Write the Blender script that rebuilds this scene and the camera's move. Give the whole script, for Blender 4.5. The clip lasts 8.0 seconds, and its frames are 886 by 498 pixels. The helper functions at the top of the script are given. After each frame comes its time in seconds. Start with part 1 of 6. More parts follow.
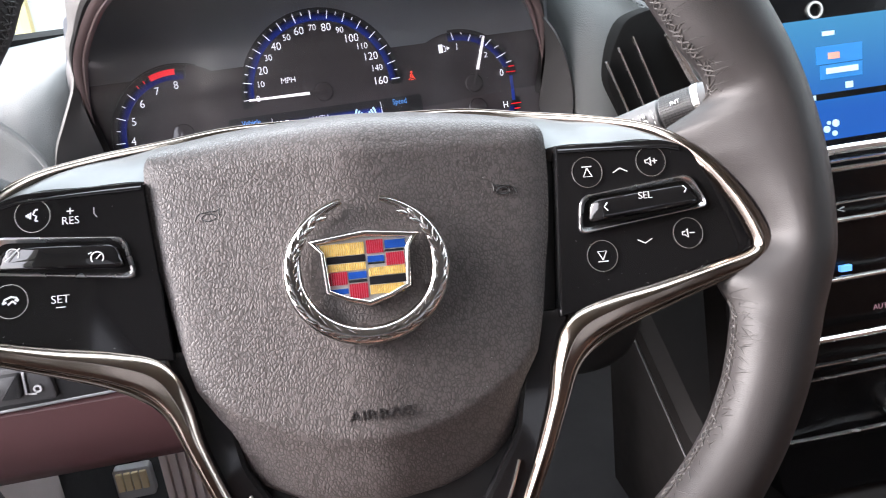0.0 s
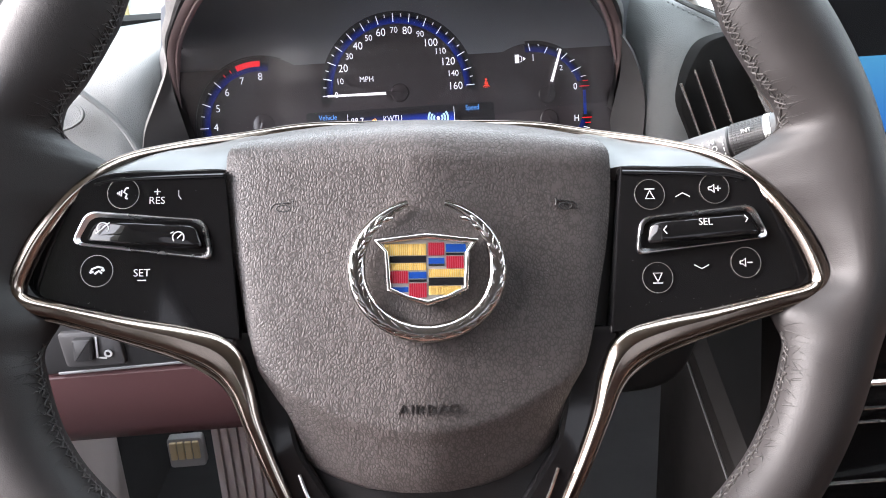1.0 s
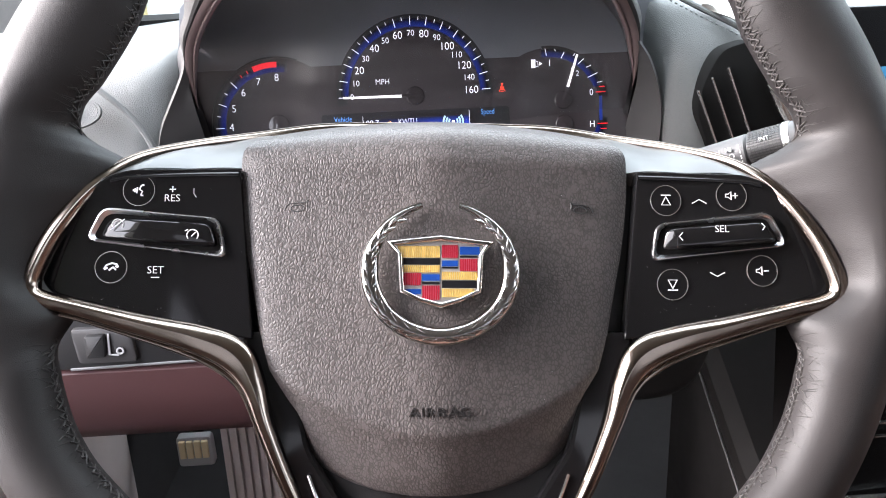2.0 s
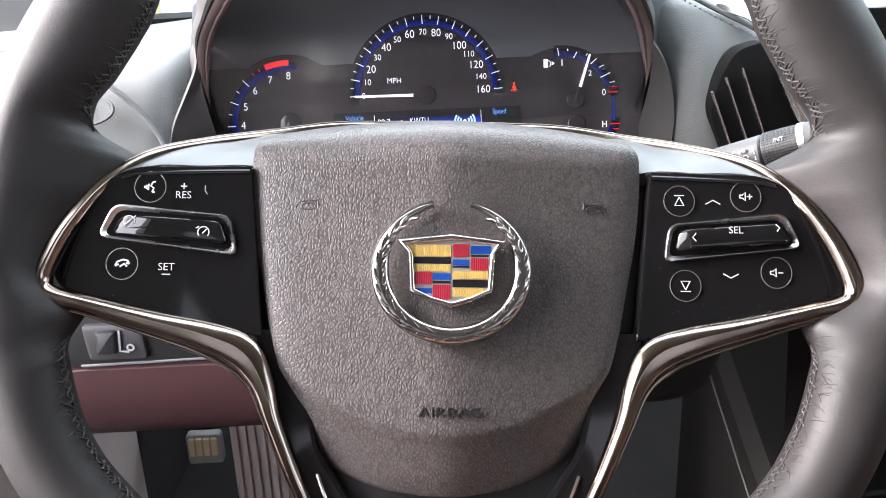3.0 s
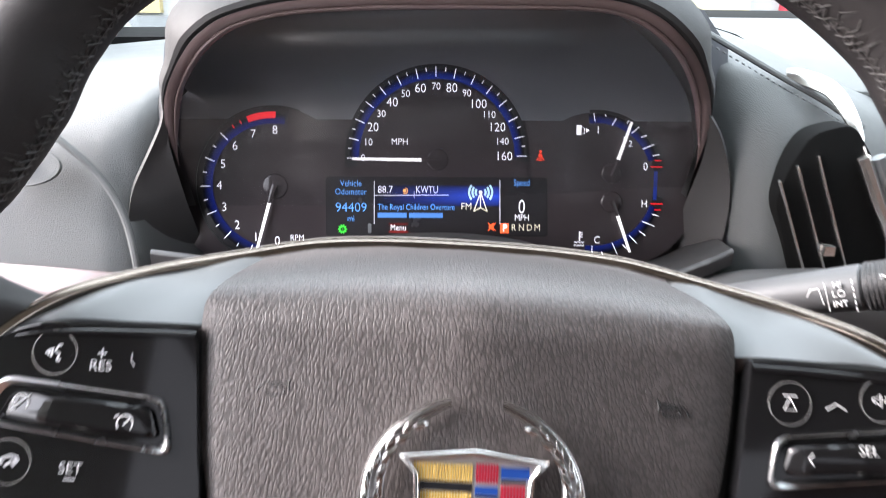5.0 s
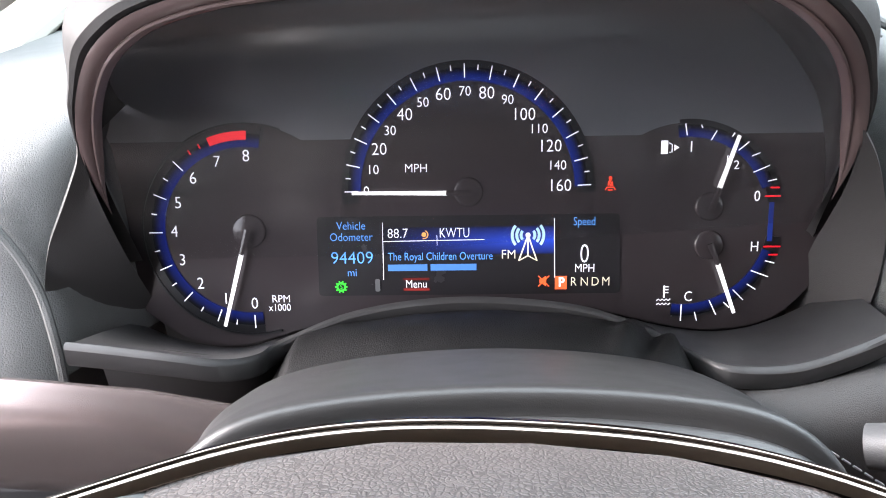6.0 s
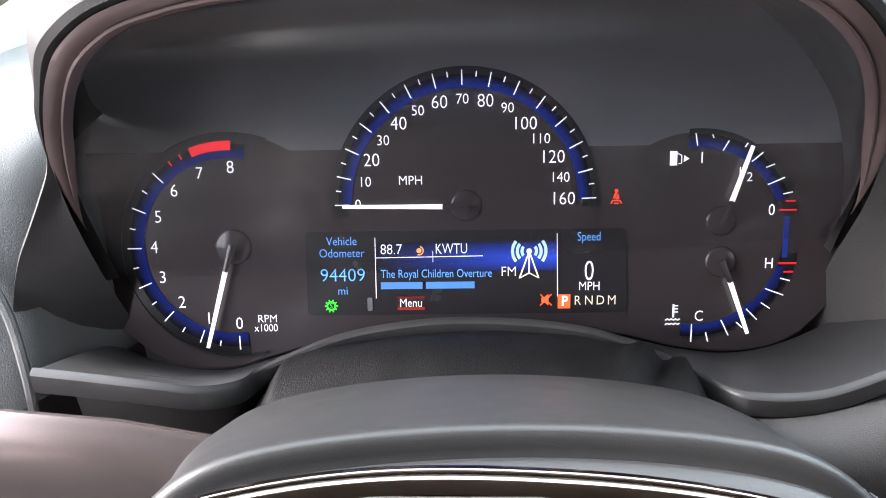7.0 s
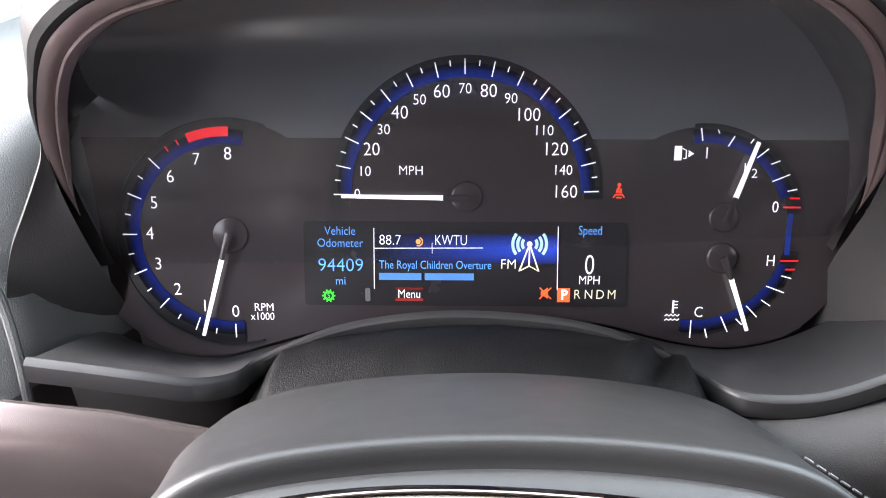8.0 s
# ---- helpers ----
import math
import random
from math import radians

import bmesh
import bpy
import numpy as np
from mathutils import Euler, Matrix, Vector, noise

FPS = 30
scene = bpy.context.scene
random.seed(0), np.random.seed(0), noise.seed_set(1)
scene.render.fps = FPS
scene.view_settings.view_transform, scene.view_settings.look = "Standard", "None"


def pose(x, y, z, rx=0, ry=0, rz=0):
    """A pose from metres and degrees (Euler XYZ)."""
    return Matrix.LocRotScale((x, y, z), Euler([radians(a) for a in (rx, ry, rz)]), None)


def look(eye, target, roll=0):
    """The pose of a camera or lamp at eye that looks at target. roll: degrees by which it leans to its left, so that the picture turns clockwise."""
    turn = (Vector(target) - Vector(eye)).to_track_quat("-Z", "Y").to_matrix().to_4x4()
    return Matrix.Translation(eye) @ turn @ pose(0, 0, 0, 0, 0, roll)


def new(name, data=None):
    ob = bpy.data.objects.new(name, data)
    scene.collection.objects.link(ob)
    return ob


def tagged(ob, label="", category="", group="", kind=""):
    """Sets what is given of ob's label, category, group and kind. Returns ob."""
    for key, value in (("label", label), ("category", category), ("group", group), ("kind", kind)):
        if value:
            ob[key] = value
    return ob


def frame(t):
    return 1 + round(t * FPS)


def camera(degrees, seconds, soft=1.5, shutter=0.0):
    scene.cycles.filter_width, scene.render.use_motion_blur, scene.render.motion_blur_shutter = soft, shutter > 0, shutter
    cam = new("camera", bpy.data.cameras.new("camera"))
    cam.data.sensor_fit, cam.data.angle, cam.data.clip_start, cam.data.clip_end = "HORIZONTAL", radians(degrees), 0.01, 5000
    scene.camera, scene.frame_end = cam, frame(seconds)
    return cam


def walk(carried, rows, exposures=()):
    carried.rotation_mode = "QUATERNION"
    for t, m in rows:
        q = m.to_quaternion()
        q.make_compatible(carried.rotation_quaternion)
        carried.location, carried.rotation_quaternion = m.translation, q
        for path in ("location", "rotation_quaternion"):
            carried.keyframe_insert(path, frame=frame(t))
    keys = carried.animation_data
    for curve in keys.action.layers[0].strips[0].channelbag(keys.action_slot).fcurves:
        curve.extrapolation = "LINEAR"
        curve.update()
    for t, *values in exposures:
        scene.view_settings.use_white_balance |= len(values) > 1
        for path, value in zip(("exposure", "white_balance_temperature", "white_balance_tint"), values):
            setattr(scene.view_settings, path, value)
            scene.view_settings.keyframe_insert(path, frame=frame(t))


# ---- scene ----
import functools

# The wheel's own frame: x right, y into the dash, z up along the wheel's face; the column leans 25 degrees.
# The wheel is turned 3.4 degrees clockwise from straight ahead.
WHEEL = pose(0, 0, 0.95, -25, 0, 0) @ pose(0, 0, 0, 0, 3.4, 0)
CLUSTER = WHEEL @ pose(0, 0.2573, 0.17, 15.0, 0, 0) @ pose(0.0005, 0, 0.0009, 0, -3.4, 0)

STOPS, KELVIN, TINT = 3.20, 6350, 17
cam = camera(59.4, 8.0, 1.0, 0.22)
# seconds, x, y, z in the wheel's frame, yaw to the right, pitch up, lean to the right
PATH = [
    (0.0, -0.0067, -0.2867, -0.0279, 7.08, 6.04, -6.51),
    (0.5, -0.0076, -0.2940, -0.0267, 3.88, 6.38, -2.79),
    (1.0, -0.0076, -0.2979, -0.0274, 2.66, 6.43, -1.05),
    (2.5, -0.0087, -0.2958, -0.0285, 1.44, 6.91, 0.42),
    (3.0, -0.0088, -0.2950, -0.0285, 1.07, 6.82, 0.66),
    (3.5, -0.0098, -0.2929, -0.0290, 1.23, 6.55, 0.76),
    (4.0, -0.0101, -0.2918, -0.0290, 1.45, 6.52, 0.88),
    (4.5, -0.0097, -0.2886, -0.0237, 0.98, 7.43, 1.68),
    (4.8, -0.0120, -0.2526, 0.0063, 1.28, 7.38, 2.47),
    (5.0, -0.0174, -0.2154, 0.0403, 1.51, 6.74, 3.38),
    (5.2, -0.0177, -0.1725, 0.0668, 0.77, 7.06, 3.22),
    (6.3, -0.0183, -0.0828, 0.1048, -0.60, 2.94, 2.71),
    (6.5, -0.0187, -0.0768, 0.1035, -0.10, 3.40, 2.74),
    (7.0, -0.0183, -0.0710, 0.1070, -0.39, 4.53, 2.67),
    (7.5, -0.0159, -0.0681, 0.1095, -0.54, 4.26, 2.63),
    (8.0, -0.0207, -0.0678, 0.1152, 0.09, 2.54, 3.68),
]
walk(cam, [(t, WHEEL @ pose(x, y, z, 90, 0, -yaw) @ pose(0, 0, 0, pitch, 0, 0) @ pose(0, 0, 0, 0, 0, roll)) for t, x, y, z, yaw, pitch, roll in PATH], [(t, STOPS + e, KELVIN, TINT) for t, e in ((0.0, 0.0), (4.4, 0.0), (4.8, -0.15), (5.1, -0.24), (5.4, -0.24), (6.3, -0.10), (8.0, -0.10))])

# ---- world and light ----
world = bpy.data.worlds.new("sky")
scene.world = world
world.use_nodes = True
wn = world.node_tree.nodes
sky = wn.new("ShaderNodeTexSky")
sky.sky_type, sky.sun_disc = "NISHITA", False
sky.sun_elevation, sky.sun_rotation = radians(28.5), radians(273)
sky.air_density, sky.dust_density, sky.ozone_density = 1.0, 5.0, 1.0
veil = wn.new("ShaderNodeMixRGB")
veil.inputs[0].default_value, veil.inputs[2].default_value = 0.75, (9.0, 9.3, 9.6, 1)
world.node_tree.links.new(sky.outputs[0], veil.inputs[1])
world.node_tree.links.new(veil.outputs[0], wn["Background"].inputs[0])
wn["Background"].inputs[1].default_value = 0.15
sun = new("sun", bpy.data.lights.new("sun", "SUN"))
sun.data.energy, sun.data.angle, sun.data.color = 1.75, radians(20), (1.0, 0.98, 0.95)
sun.matrix_world = look((-6.0, 0.3, 4.2), (0.0, 0.0, 0.95))


# ---- helpers of the scene ----
LAMP = 0.172  # brightness of the lit dials and displays

def mat(name, base, rough=0.5, metal=0.0, bump=0.0, scale=300.0, kind="noise", vary=0.12, coat=0.0, spec=0.5, emit=0.0, stretch=(1, 1, 1), rough_vary=0.08, crease=0.0, flat=0.24, wrinkle=0.0):
    m = bpy.data.materials.new(name)
    m.use_nodes = True
    nt, nd = m.node_tree, m.node_tree.nodes
    b = nd["Principled BSDF"]
    link = nt.links.new
    b.inputs["Base Color"].default_value = (*base, 1)
    b.inputs["Roughness"].default_value = rough
    b.inputs["Metallic"].default_value = metal
    b.inputs["Coat Weight"].default_value = coat
    b.inputs["Coat Roughness"].default_value = 0.05
    b.inputs["Specular IOR Level"].default_value = spec
    if emit:
        b.inputs["Emission Color"].default_value = (*base, 1)
        b.inputs["Emission Strength"].default_value = emit * LAMP
        return m
    co = nd.new("ShaderNodeTexCoord")
    mp = nd.new("ShaderNodeMapping")
    mp.inputs["Scale"].default_value = stretch
    link(co.outputs["Object"], mp.inputs[0])
    if vary:
        n = nd.new("ShaderNodeTexNoise")
        n.inputs["Scale"].default_value, n.inputs["Detail"].default_value = 14.0, 6.0
        link(mp.outputs[0], n.inputs["Vector"])
        mx = nd.new("ShaderNodeMixRGB")
        mx.blend_type = "MIX"
        lo = [c * (1 - vary) for c in base]
        hi = [min(1, c * (1 + vary)) for c in base]
        mx.inputs[1].default_value, mx.inputs[2].default_value = (*lo, 1), (*hi, 1)
        link(n.outputs["Fac"], mx.inputs[0])
        link(mx.outputs[0], b.inputs["Base Color"])
        r = nd.new("ShaderNodeMapRange")
        r.inputs["To Min"].default_value, r.inputs["To Max"].default_value = max(0.02, rough - rough_vary), min(1, rough + rough_vary)
        n2 = nd.new("ShaderNodeTexNoise")
        n2.inputs["Scale"].default_value, n2.inputs["Detail"].default_value = 60.0, 5.0
        link(mp.outputs[0], n2.inputs["Vector"])
        link(n2.outputs["Fac"], r.inputs["Value"])
        link(r.outputs[0], b.inputs["Roughness"])
    if bump:
        bp = nd.new("ShaderNodeBump")
        bp.inputs["Strength"].default_value = bump
        bp.inputs["Distance"].default_value = 0.0006
        if kind == "grain":
            v = nd.new("ShaderNodeTexVoronoi")
            v.feature = "DISTANCE_TO_EDGE"
            v.inputs["Scale"].default_value = scale
            wob = nd.new("ShaderNodeTexNoise")
            wob.inputs["Scale"].default_value, wob.inputs["Detail"].default_value = scale * 0.35, 1.0
            link(mp.outputs[0], wob.inputs["Vector"])
            add = nd.new("ShaderNodeVectorMath")
            add.operation = "MULTIPLY_ADD"
            add.inputs[1].default_value = (0.7 / scale,) * 3
            link(wob.outputs["Color"], add.inputs[0])
            link(mp.outputs[0], add.inputs[2])
            link(add.outputs[0], v.inputs["Vector"])
            ramp = nd.new("ShaderNodeMapRange")
            ramp.inputs["From Min"].default_value, ramp.inputs["From Max"].default_value = 0.0, flat
            ramp.interpolation_type = "SMOOTHERSTEP"
            # creases come and go, as in real hide
            gaps = nd.new("ShaderNodeTexNoise")
            gaps.inputs["Scale"].default_value, gaps.inputs["Detail"].default_value = scale * 0.45, 2.0
            link(mp.outputs[0], gaps.inputs["Vector"])
            lift = nd.new("ShaderNodeMapRange")
            lift.inputs["From Min"].default_value, lift.inputs["From Max"].default_value = 0.56, 0.80
            lift.inputs["To Min"].default_value, lift.inputs["To Max"].default_value = 0.0, flat * 0.75
            link(gaps.outputs["Fac"], lift.inputs["Value"])
            seam = nd.new("ShaderNodeMath")
            link(v.outputs["Distance"], seam.inputs[0])
            link(lift.outputs[0], seam.inputs[1])
            link(seam.outputs[0], ramp.inputs["Value"])
            fine = nd.new("ShaderNodeTexNoise")
            fine.inputs["Scale"].default_value = scale * 4
            link(mp.outputs[0], fine.inputs["Vector"])
            sm = nd.new("ShaderNodeMath")
            sm.operation = "MULTIPLY_ADD"
            sm.inputs[1].default_value = 0.12
            link(fine.outputs["Fac"], sm.inputs[0])
            link(ramp.outputs[0], sm.inputs[2])
            # shade in the creases is put into the base colour
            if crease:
                crease_shade = nd.new("ShaderNodeMixRGB")
                crease_shade.blend_type = "MULTIPLY"
                crease_shade.inputs[2].default_value = (crease, crease, crease, 1)
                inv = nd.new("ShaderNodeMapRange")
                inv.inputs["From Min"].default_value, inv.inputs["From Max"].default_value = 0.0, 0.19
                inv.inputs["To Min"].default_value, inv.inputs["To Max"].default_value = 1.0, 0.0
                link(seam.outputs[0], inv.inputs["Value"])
                link(inv.outputs[0], crease_shade.inputs[0])
                link(mx.outputs[0], crease_shade.inputs[1])
                link(crease_shade.outputs[0], b.inputs["Base Color"])
            if wrinkle:
                # broad soft puckers of stretched leather
                pk = nd.new("ShaderNodeTexNoise")
                pk.inputs["Scale"].default_value, pk.inputs["Detail"].default_value = 90.0, 3.0
                link(mp.outputs[0], pk.inputs["Vector"])
                sum_up = nd.new("ShaderNodeMath")
                sum_up.operation = "MULTIPLY_ADD"
                sum_up.inputs[1].default_value = wrinkle * 12
                link(pk.outputs["Fac"], sum_up.inputs[0])
                link(sm.outputs[0], sum_up.inputs[2])
                sm = sum_up
            link(sm.outputs[0], bp.inputs["Height"])
        else:
            v = nd.new("ShaderNodeTexNoise")
            v.inputs["Scale"].default_value, v.inputs["Detail"].default_value = scale, 4.0
            link(mp.outputs[0], v.inputs["Vector"])
            link(v.outputs["Fac"], bp.inputs["Height"])
        link(bp.outputs[0], b.inputs["Normal"])
    return m


def spline(pts, n, closed=False):
    """n points of a smooth curve through pts."""
    p = [Vector(q) for q in pts]
    k = len(p)
    out = []
    spans = k if closed else k - 1
    for i in range(n):
        f = i / (n if closed else n - 1) * spans
        j = min(int(f), spans - 1)
        u = f - j
        if closed:
            a, b, c, d = p[(j - 1) % k], p[j % k], p[(j + 1) % k], p[(j + 2) % k]
        else:
            b, c = p[j], p[j + 1]
            a = p[j - 1] if j else b * 2 - c
            d = p[j + 2] if j + 2 < k else c * 2 - b
        out.append(0.5 * ((2 * b) + (c - a) * u + (2 * a - 5 * b + 4 * c - d) * u * u + (3 * b - a - 3 * c + d) * u ** 3))
    return out


def loft(rings, closed=False, caps=False):
    """A skin over rows of equally many points."""
    n = len(rings[0])
    verts = [tuple(v) for r in rings for v in r]
    faces = []
    for i in range(len(rings) - 1):
        for j in range(n if closed else n - 1):
            k = (j + 1) % n
            faces.append((i * n + j, i * n + k, (i + 1) * n + k, (i + 1) * n + j))
    if caps:
        faces.append(tuple(range(n - 1, -1, -1)))
        faces.append(tuple((len(rings) - 1) * n + j for j in range(n)))
    return verts, faces


def sweep(path, wide, high, up=(0, -1, 0), sides=12, closed=False, power=1.0):
    """A rounded band along path; wide and high are half sizes, one for each point or one for all."""
    n = len(path)
    path = [Vector(p) for p in path]
    rings = []
    for i, p in enumerate(path):
        a = path[(i - 1) % n] if closed or i else p
        b = path[(i + 1) % n] if closed or i < n - 1 else p
        t = (b - a).normalized()
        u = Vector(up[i] if isinstance(up, list) else up)
        s = t.cross(u).normalized()
        u = s.cross(t).normalized()
        w = wide[i] if isinstance(wide, (list, tuple)) else wide
        h = high[i] if isinstance(high, (list, tuple)) else high
        ring = []
        for k in range(sides):
            q = 2 * math.pi * (k + 0.5) / sides
            c, d = math.cos(q), math.sin(q)
            c = math.copysign(abs(c) ** power, c)
            d = math.copysign(abs(d) ** power, d)
            ring.append(p + s * w * c + u * h * d)
        rings.append(ring)
    if closed:
        rings.append(rings[0])
        return loft(rings, True)
    return loft(rings, True, True)


def prism(outline, y0, y1, bevel=0.0, rim=2):
    """An upright slab: outline of (x, z), from y0 (front, towards the driver) back to y1, its front edge eased by bevel."""
    o = [Vector((x, 0, z)) for x, z in outline]
    n = len(o)
    area = sum(o[i].x * o[(i + 1) % n].z - o[(i + 1) % n].x * o[i].z for i in range(n))
    if area < 0:
        o.reverse()

    def inset(d):
        out = []
        for i in range(n):
            e0 = (o[i] - o[i - 1]).normalized()
            e1 = (o[(i + 1) % n] - o[i]).normalized()
            m0, m1 = Vector((-e0.z, 0, e0.x)), Vector((-e1.z, 0, e1.x))
            m = m0 + m1
            m = m / max(m.length_squared / 2, 0.3)
            out.append(o[i] + m * d)
        return out
    rings = [[Vector((p.x, y1, p.z)) for p in o]]
    if bevel:
        for k in range(rim + 1):
            q = math.pi / 2 * k / rim
            rings.append([Vector((p.x, y0 + bevel * (1 - math.sin(q)), p.z)) for p in inset(bevel * (1 - math.cos(q)))])
    else:
        rings.append([Vector((p.x, y0, p.z)) for p in o])
    return loft(rings, True, True)


def rounded(pts, r, seg=5):
    """The outline pts with its corners rounded by r (one for all, or one for each)."""
    out, n = [], len(pts)
    for i in range(n):
        a, b, c = Vector(pts[i - 1]), Vector(pts[i]), Vector(pts[(i + 1) % n])
        rr = r[i] if isinstance(r, (list, tuple)) else r
        d0 = min(rr, (a - b).length * 0.48)
        d1 = min(rr, (c - b).length * 0.48)
        p, q = b + (a - b).normalized() * d0, b + (c - b).normalized() * d1
        for k in range(seg + 1):
            t = k / seg
            out.append(tuple(p * (1 - t) ** 2 + b * 2 * t * (1 - t) + q * t * t))
    return out


def box(x0, x1, y0, y1, z0, z1):
    v = [(x, y, z) for x in (x0, x1) for y in (y0, y1) for z in (z0, z1)]
    return v, [(0, 1, 3, 2), (4, 6, 7, 5), (0, 4, 5, 1), (2, 3, 7, 6), (0, 2, 6, 4), (1, 5, 7, 3)]


def merged(*shapes):
    verts, faces = [], []
    for v, f in shapes:
        k = len(verts)
        verts += [tuple(p) for p in v]
        faces += [tuple(i + k for i in g) for g in f]
    return verts, faces


def moved(shape, m):
    return [tuple(m @ Vector(p)) for p in shape[0]], shape[1]


def mirrored(shape):
    return [(-p[0], p[1], p[2]) for p in shape[0]], [tuple(reversed(f)) for f in shape[1]]


def stroke(pts, w, y, h=0.0002, closed=False):
    """A flat line of width w drawn on the upright plane at y, raised by h towards the driver."""
    return sweep([(p[0], y, p[1]) for p in pts], w / 2, h, sides=4, closed=closed)


def ring(cx, cz, r0, r1, y0, y1, n=40, a0=0.0, a1=360.0):
    """A flat ring or arc between radii r0 and r1; degrees counted from the right, anticlockwise."""
    full = abs(a1 - a0) >= 360
    rows = []
    k = n if full else n + 1
    for i in range(k):
        q = radians(a0 + (a1 - a0) * i / n)
        c, s = math.cos(q), math.sin(q)
        rows.append([(cx + r * c, y, cz + r * s) for r, y in ((r0, y1), (r0, y0), (r1, y0), (r1, y1))])
    if full:
        rows.append(rows[0])
    return loft(rows, True, not full)


def disc(cx, cz, r, y0, y1, n=32, bevel=0.0):
    return prism([(cx + r * math.cos(2 * math.pi * i / n), cz + r * math.sin(2 * math.pi * i / n)) for i in range(n)], y0, y1, bevel)


def lettering(body, size, x, z, y, align="CENTER", depth=0.0002, bold=0.0, wide=1.0):
    """Upright letters at (x, z) on the plane y, facing the driver; z is their middle."""
    cu = bpy.data.curves.new("letters", "FONT")
    cu.body, cu.size, cu.align_x, cu.align_y = body, size, align, "CENTER"
    cu.extrude, cu.offset, cu.resolution_u = depth / 2, bold - size * 0.012, 3
    ob = bpy.data.objects.new("letters", cu)
    scene.collection.objects.link(ob)
    bpy.context.view_layer.update()
    me = bpy.data.meshes.new_from_object(ob.evaluated_get(bpy.context.evaluated_depsgraph_get()))
    bpy.data.objects.remove(ob)
    bm = bmesh.new()
    bm.from_mesh(me)
    bmesh.ops.remove_doubles(bm, verts=bm.verts, dist=1e-6)
    bm.to_mesh(me)
    bm.free()
    me.transform(pose(x, y, z, 90) @ Matrix.Diagonal((wide, 1, 1, 1)))
    return me


def part(name, shape, material, parent=None, label="", smooth=True, sharp=35):
    """One mesh object, under a thing or a part. shape: a mesh, or its points and faces."""
    if isinstance(shape, tuple):
        me = bpy.data.meshes.new(name)
        me.from_pydata([tuple(v) for v in shape[0]], [], [tuple(f) for f in shape[1]])
        bm = bmesh.new()
        bm.from_mesh(me)
        bmesh.ops.remove_doubles(bm, verts=bm.verts, dist=1e-6)
        bmesh.ops.recalc_face_normals(bm, faces=bm.faces)
        bm.to_mesh(me)
        bm.free()
    else:
        me = shape
        me.name = name
    me.materials.clear()
    me.materials.append(material)
    if smooth:
        me.polygons.foreach_set("use_smooth", [True] * len(me.polygons))
        me.set_sharp_from_angle(angle=radians(sharp))
    ob = new(name, me)
    if parent is not None:
        ob.parent = parent
    if label:
        tagged(ob, label)
    return ob


def thing(name, label, category, m=None, kind="", group=""):
    ob = new(name)
    ob.empty_display_size = 0.02
    if m is not None:
        ob.matrix_world = m
    return tagged(ob, label, category, group, kind)


def whole(name, shape, material, label, category, kind="", smooth=True):
    """A thing of one mesh."""
    return tagged(part(name, shape, material, smooth=smooth), label, category, kind=kind)


# ---- materials ----
M_RIM = mat("rim_leather", (0.024, 0.0215, 0.0215), 0.48, bump=0.13, spec=0.26, scale=1500, kind="grain", vary=0.2, wrinkle=0.35)
# its crease value paints the grain's shade into the colour
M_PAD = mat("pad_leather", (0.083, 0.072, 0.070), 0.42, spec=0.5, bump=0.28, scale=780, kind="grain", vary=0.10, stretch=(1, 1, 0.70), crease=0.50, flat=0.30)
M_CHROME = mat("chrome", (0.82, 0.79, 0.77), 0.13, 1.0, vary=0.05, rough_vary=0.05)
M_SATIN = mat("dark_chrome", (0.34, 0.285, 0.245), 0.16, 1.0, vary=0.06, rough_vary=0.04)
M_WREATH = mat("brushed_wreath_metal", (0.62, 0.60, 0.59), 0.20, 1.0, vary=0.06, rough_vary=0.05)
M_LINE = mat("pale_metal_lines", (0.62, 0.61, 0.60), 0.35, 0.8, vary=0.05)
M_BEZELCHROME = mat("bezel_chrome", (0.70, 0.70, 0.71), 0.27, 1.0, vary=0.08, rough_vary=0.06)
M_PIANO = mat("piano_black", (0.008, 0.0078, 0.0084), 0.06, vary=0.2, coat=0.15, rough_vary=0.04)
M_BLACK = mat("black_plastic", (0.018, 0.018, 0.019), 0.45, bump=0.2, scale=1500, vary=0.2)
M_COVER = mat("spoke_cover", (0.052, 0.053, 0.054), 0.36, vary=0.08)
M_WHITE = mat("white_print", (0.75, 0.75, 0.75), 0.5, vary=0.0)
M_SEAM = mat("black_thread", (0.042, 0.038, 0.037), 0.45, bump=0.5, scale=3000, vary=0.3)
M_GOLD = mat("gold_enamel", (0.60, 0.40, 0.11), 0.28, 0.3, bump=0.5, scale=900, vary=0.1, stretch=(3, 1, 0.2))
M_RED = mat("red_enamel", (0.36, 0.02, 0.04), 0.25, 0.2, vary=0.15)
M_BLUE = mat("blue_enamel", (0.012, 0.06, 0.30), 0.22, 0.2, vary=0.15)
M_DARKEN = mat("black_enamel", (0.01, 0.01, 0.012), 0.2, vary=0.1)
M_DASH = mat("grey_dash_vinyl", (0.108, 0.112, 0.111), 0.6, bump=0.35, scale=900, kind="grain", vary=0.06)
M_HOOD = mat("dark_dash_leather", (0.030, 0.029, 0.029), 0.62, spec=0.3, bump=0.22, scale=1400, kind="grain", vary=0.2)
M_ROLL = mat("charcoal_leather", (0.062, 0.060, 0.060), 0.58, spec=0.3, bump=0.26, scale=1300, kind="grain", vary=0.2)
M_BEZEL = mat("charcoal_plastic", (0.045, 0.044, 0.045), 0.42, bump=0.15, scale=2500, vary=0.12)
M_GAUGE = mat("gauge_face", (0.052, 0.043, 0.046), 0.16, vary=0.12, spec=0.5, rough_vary=0.03)
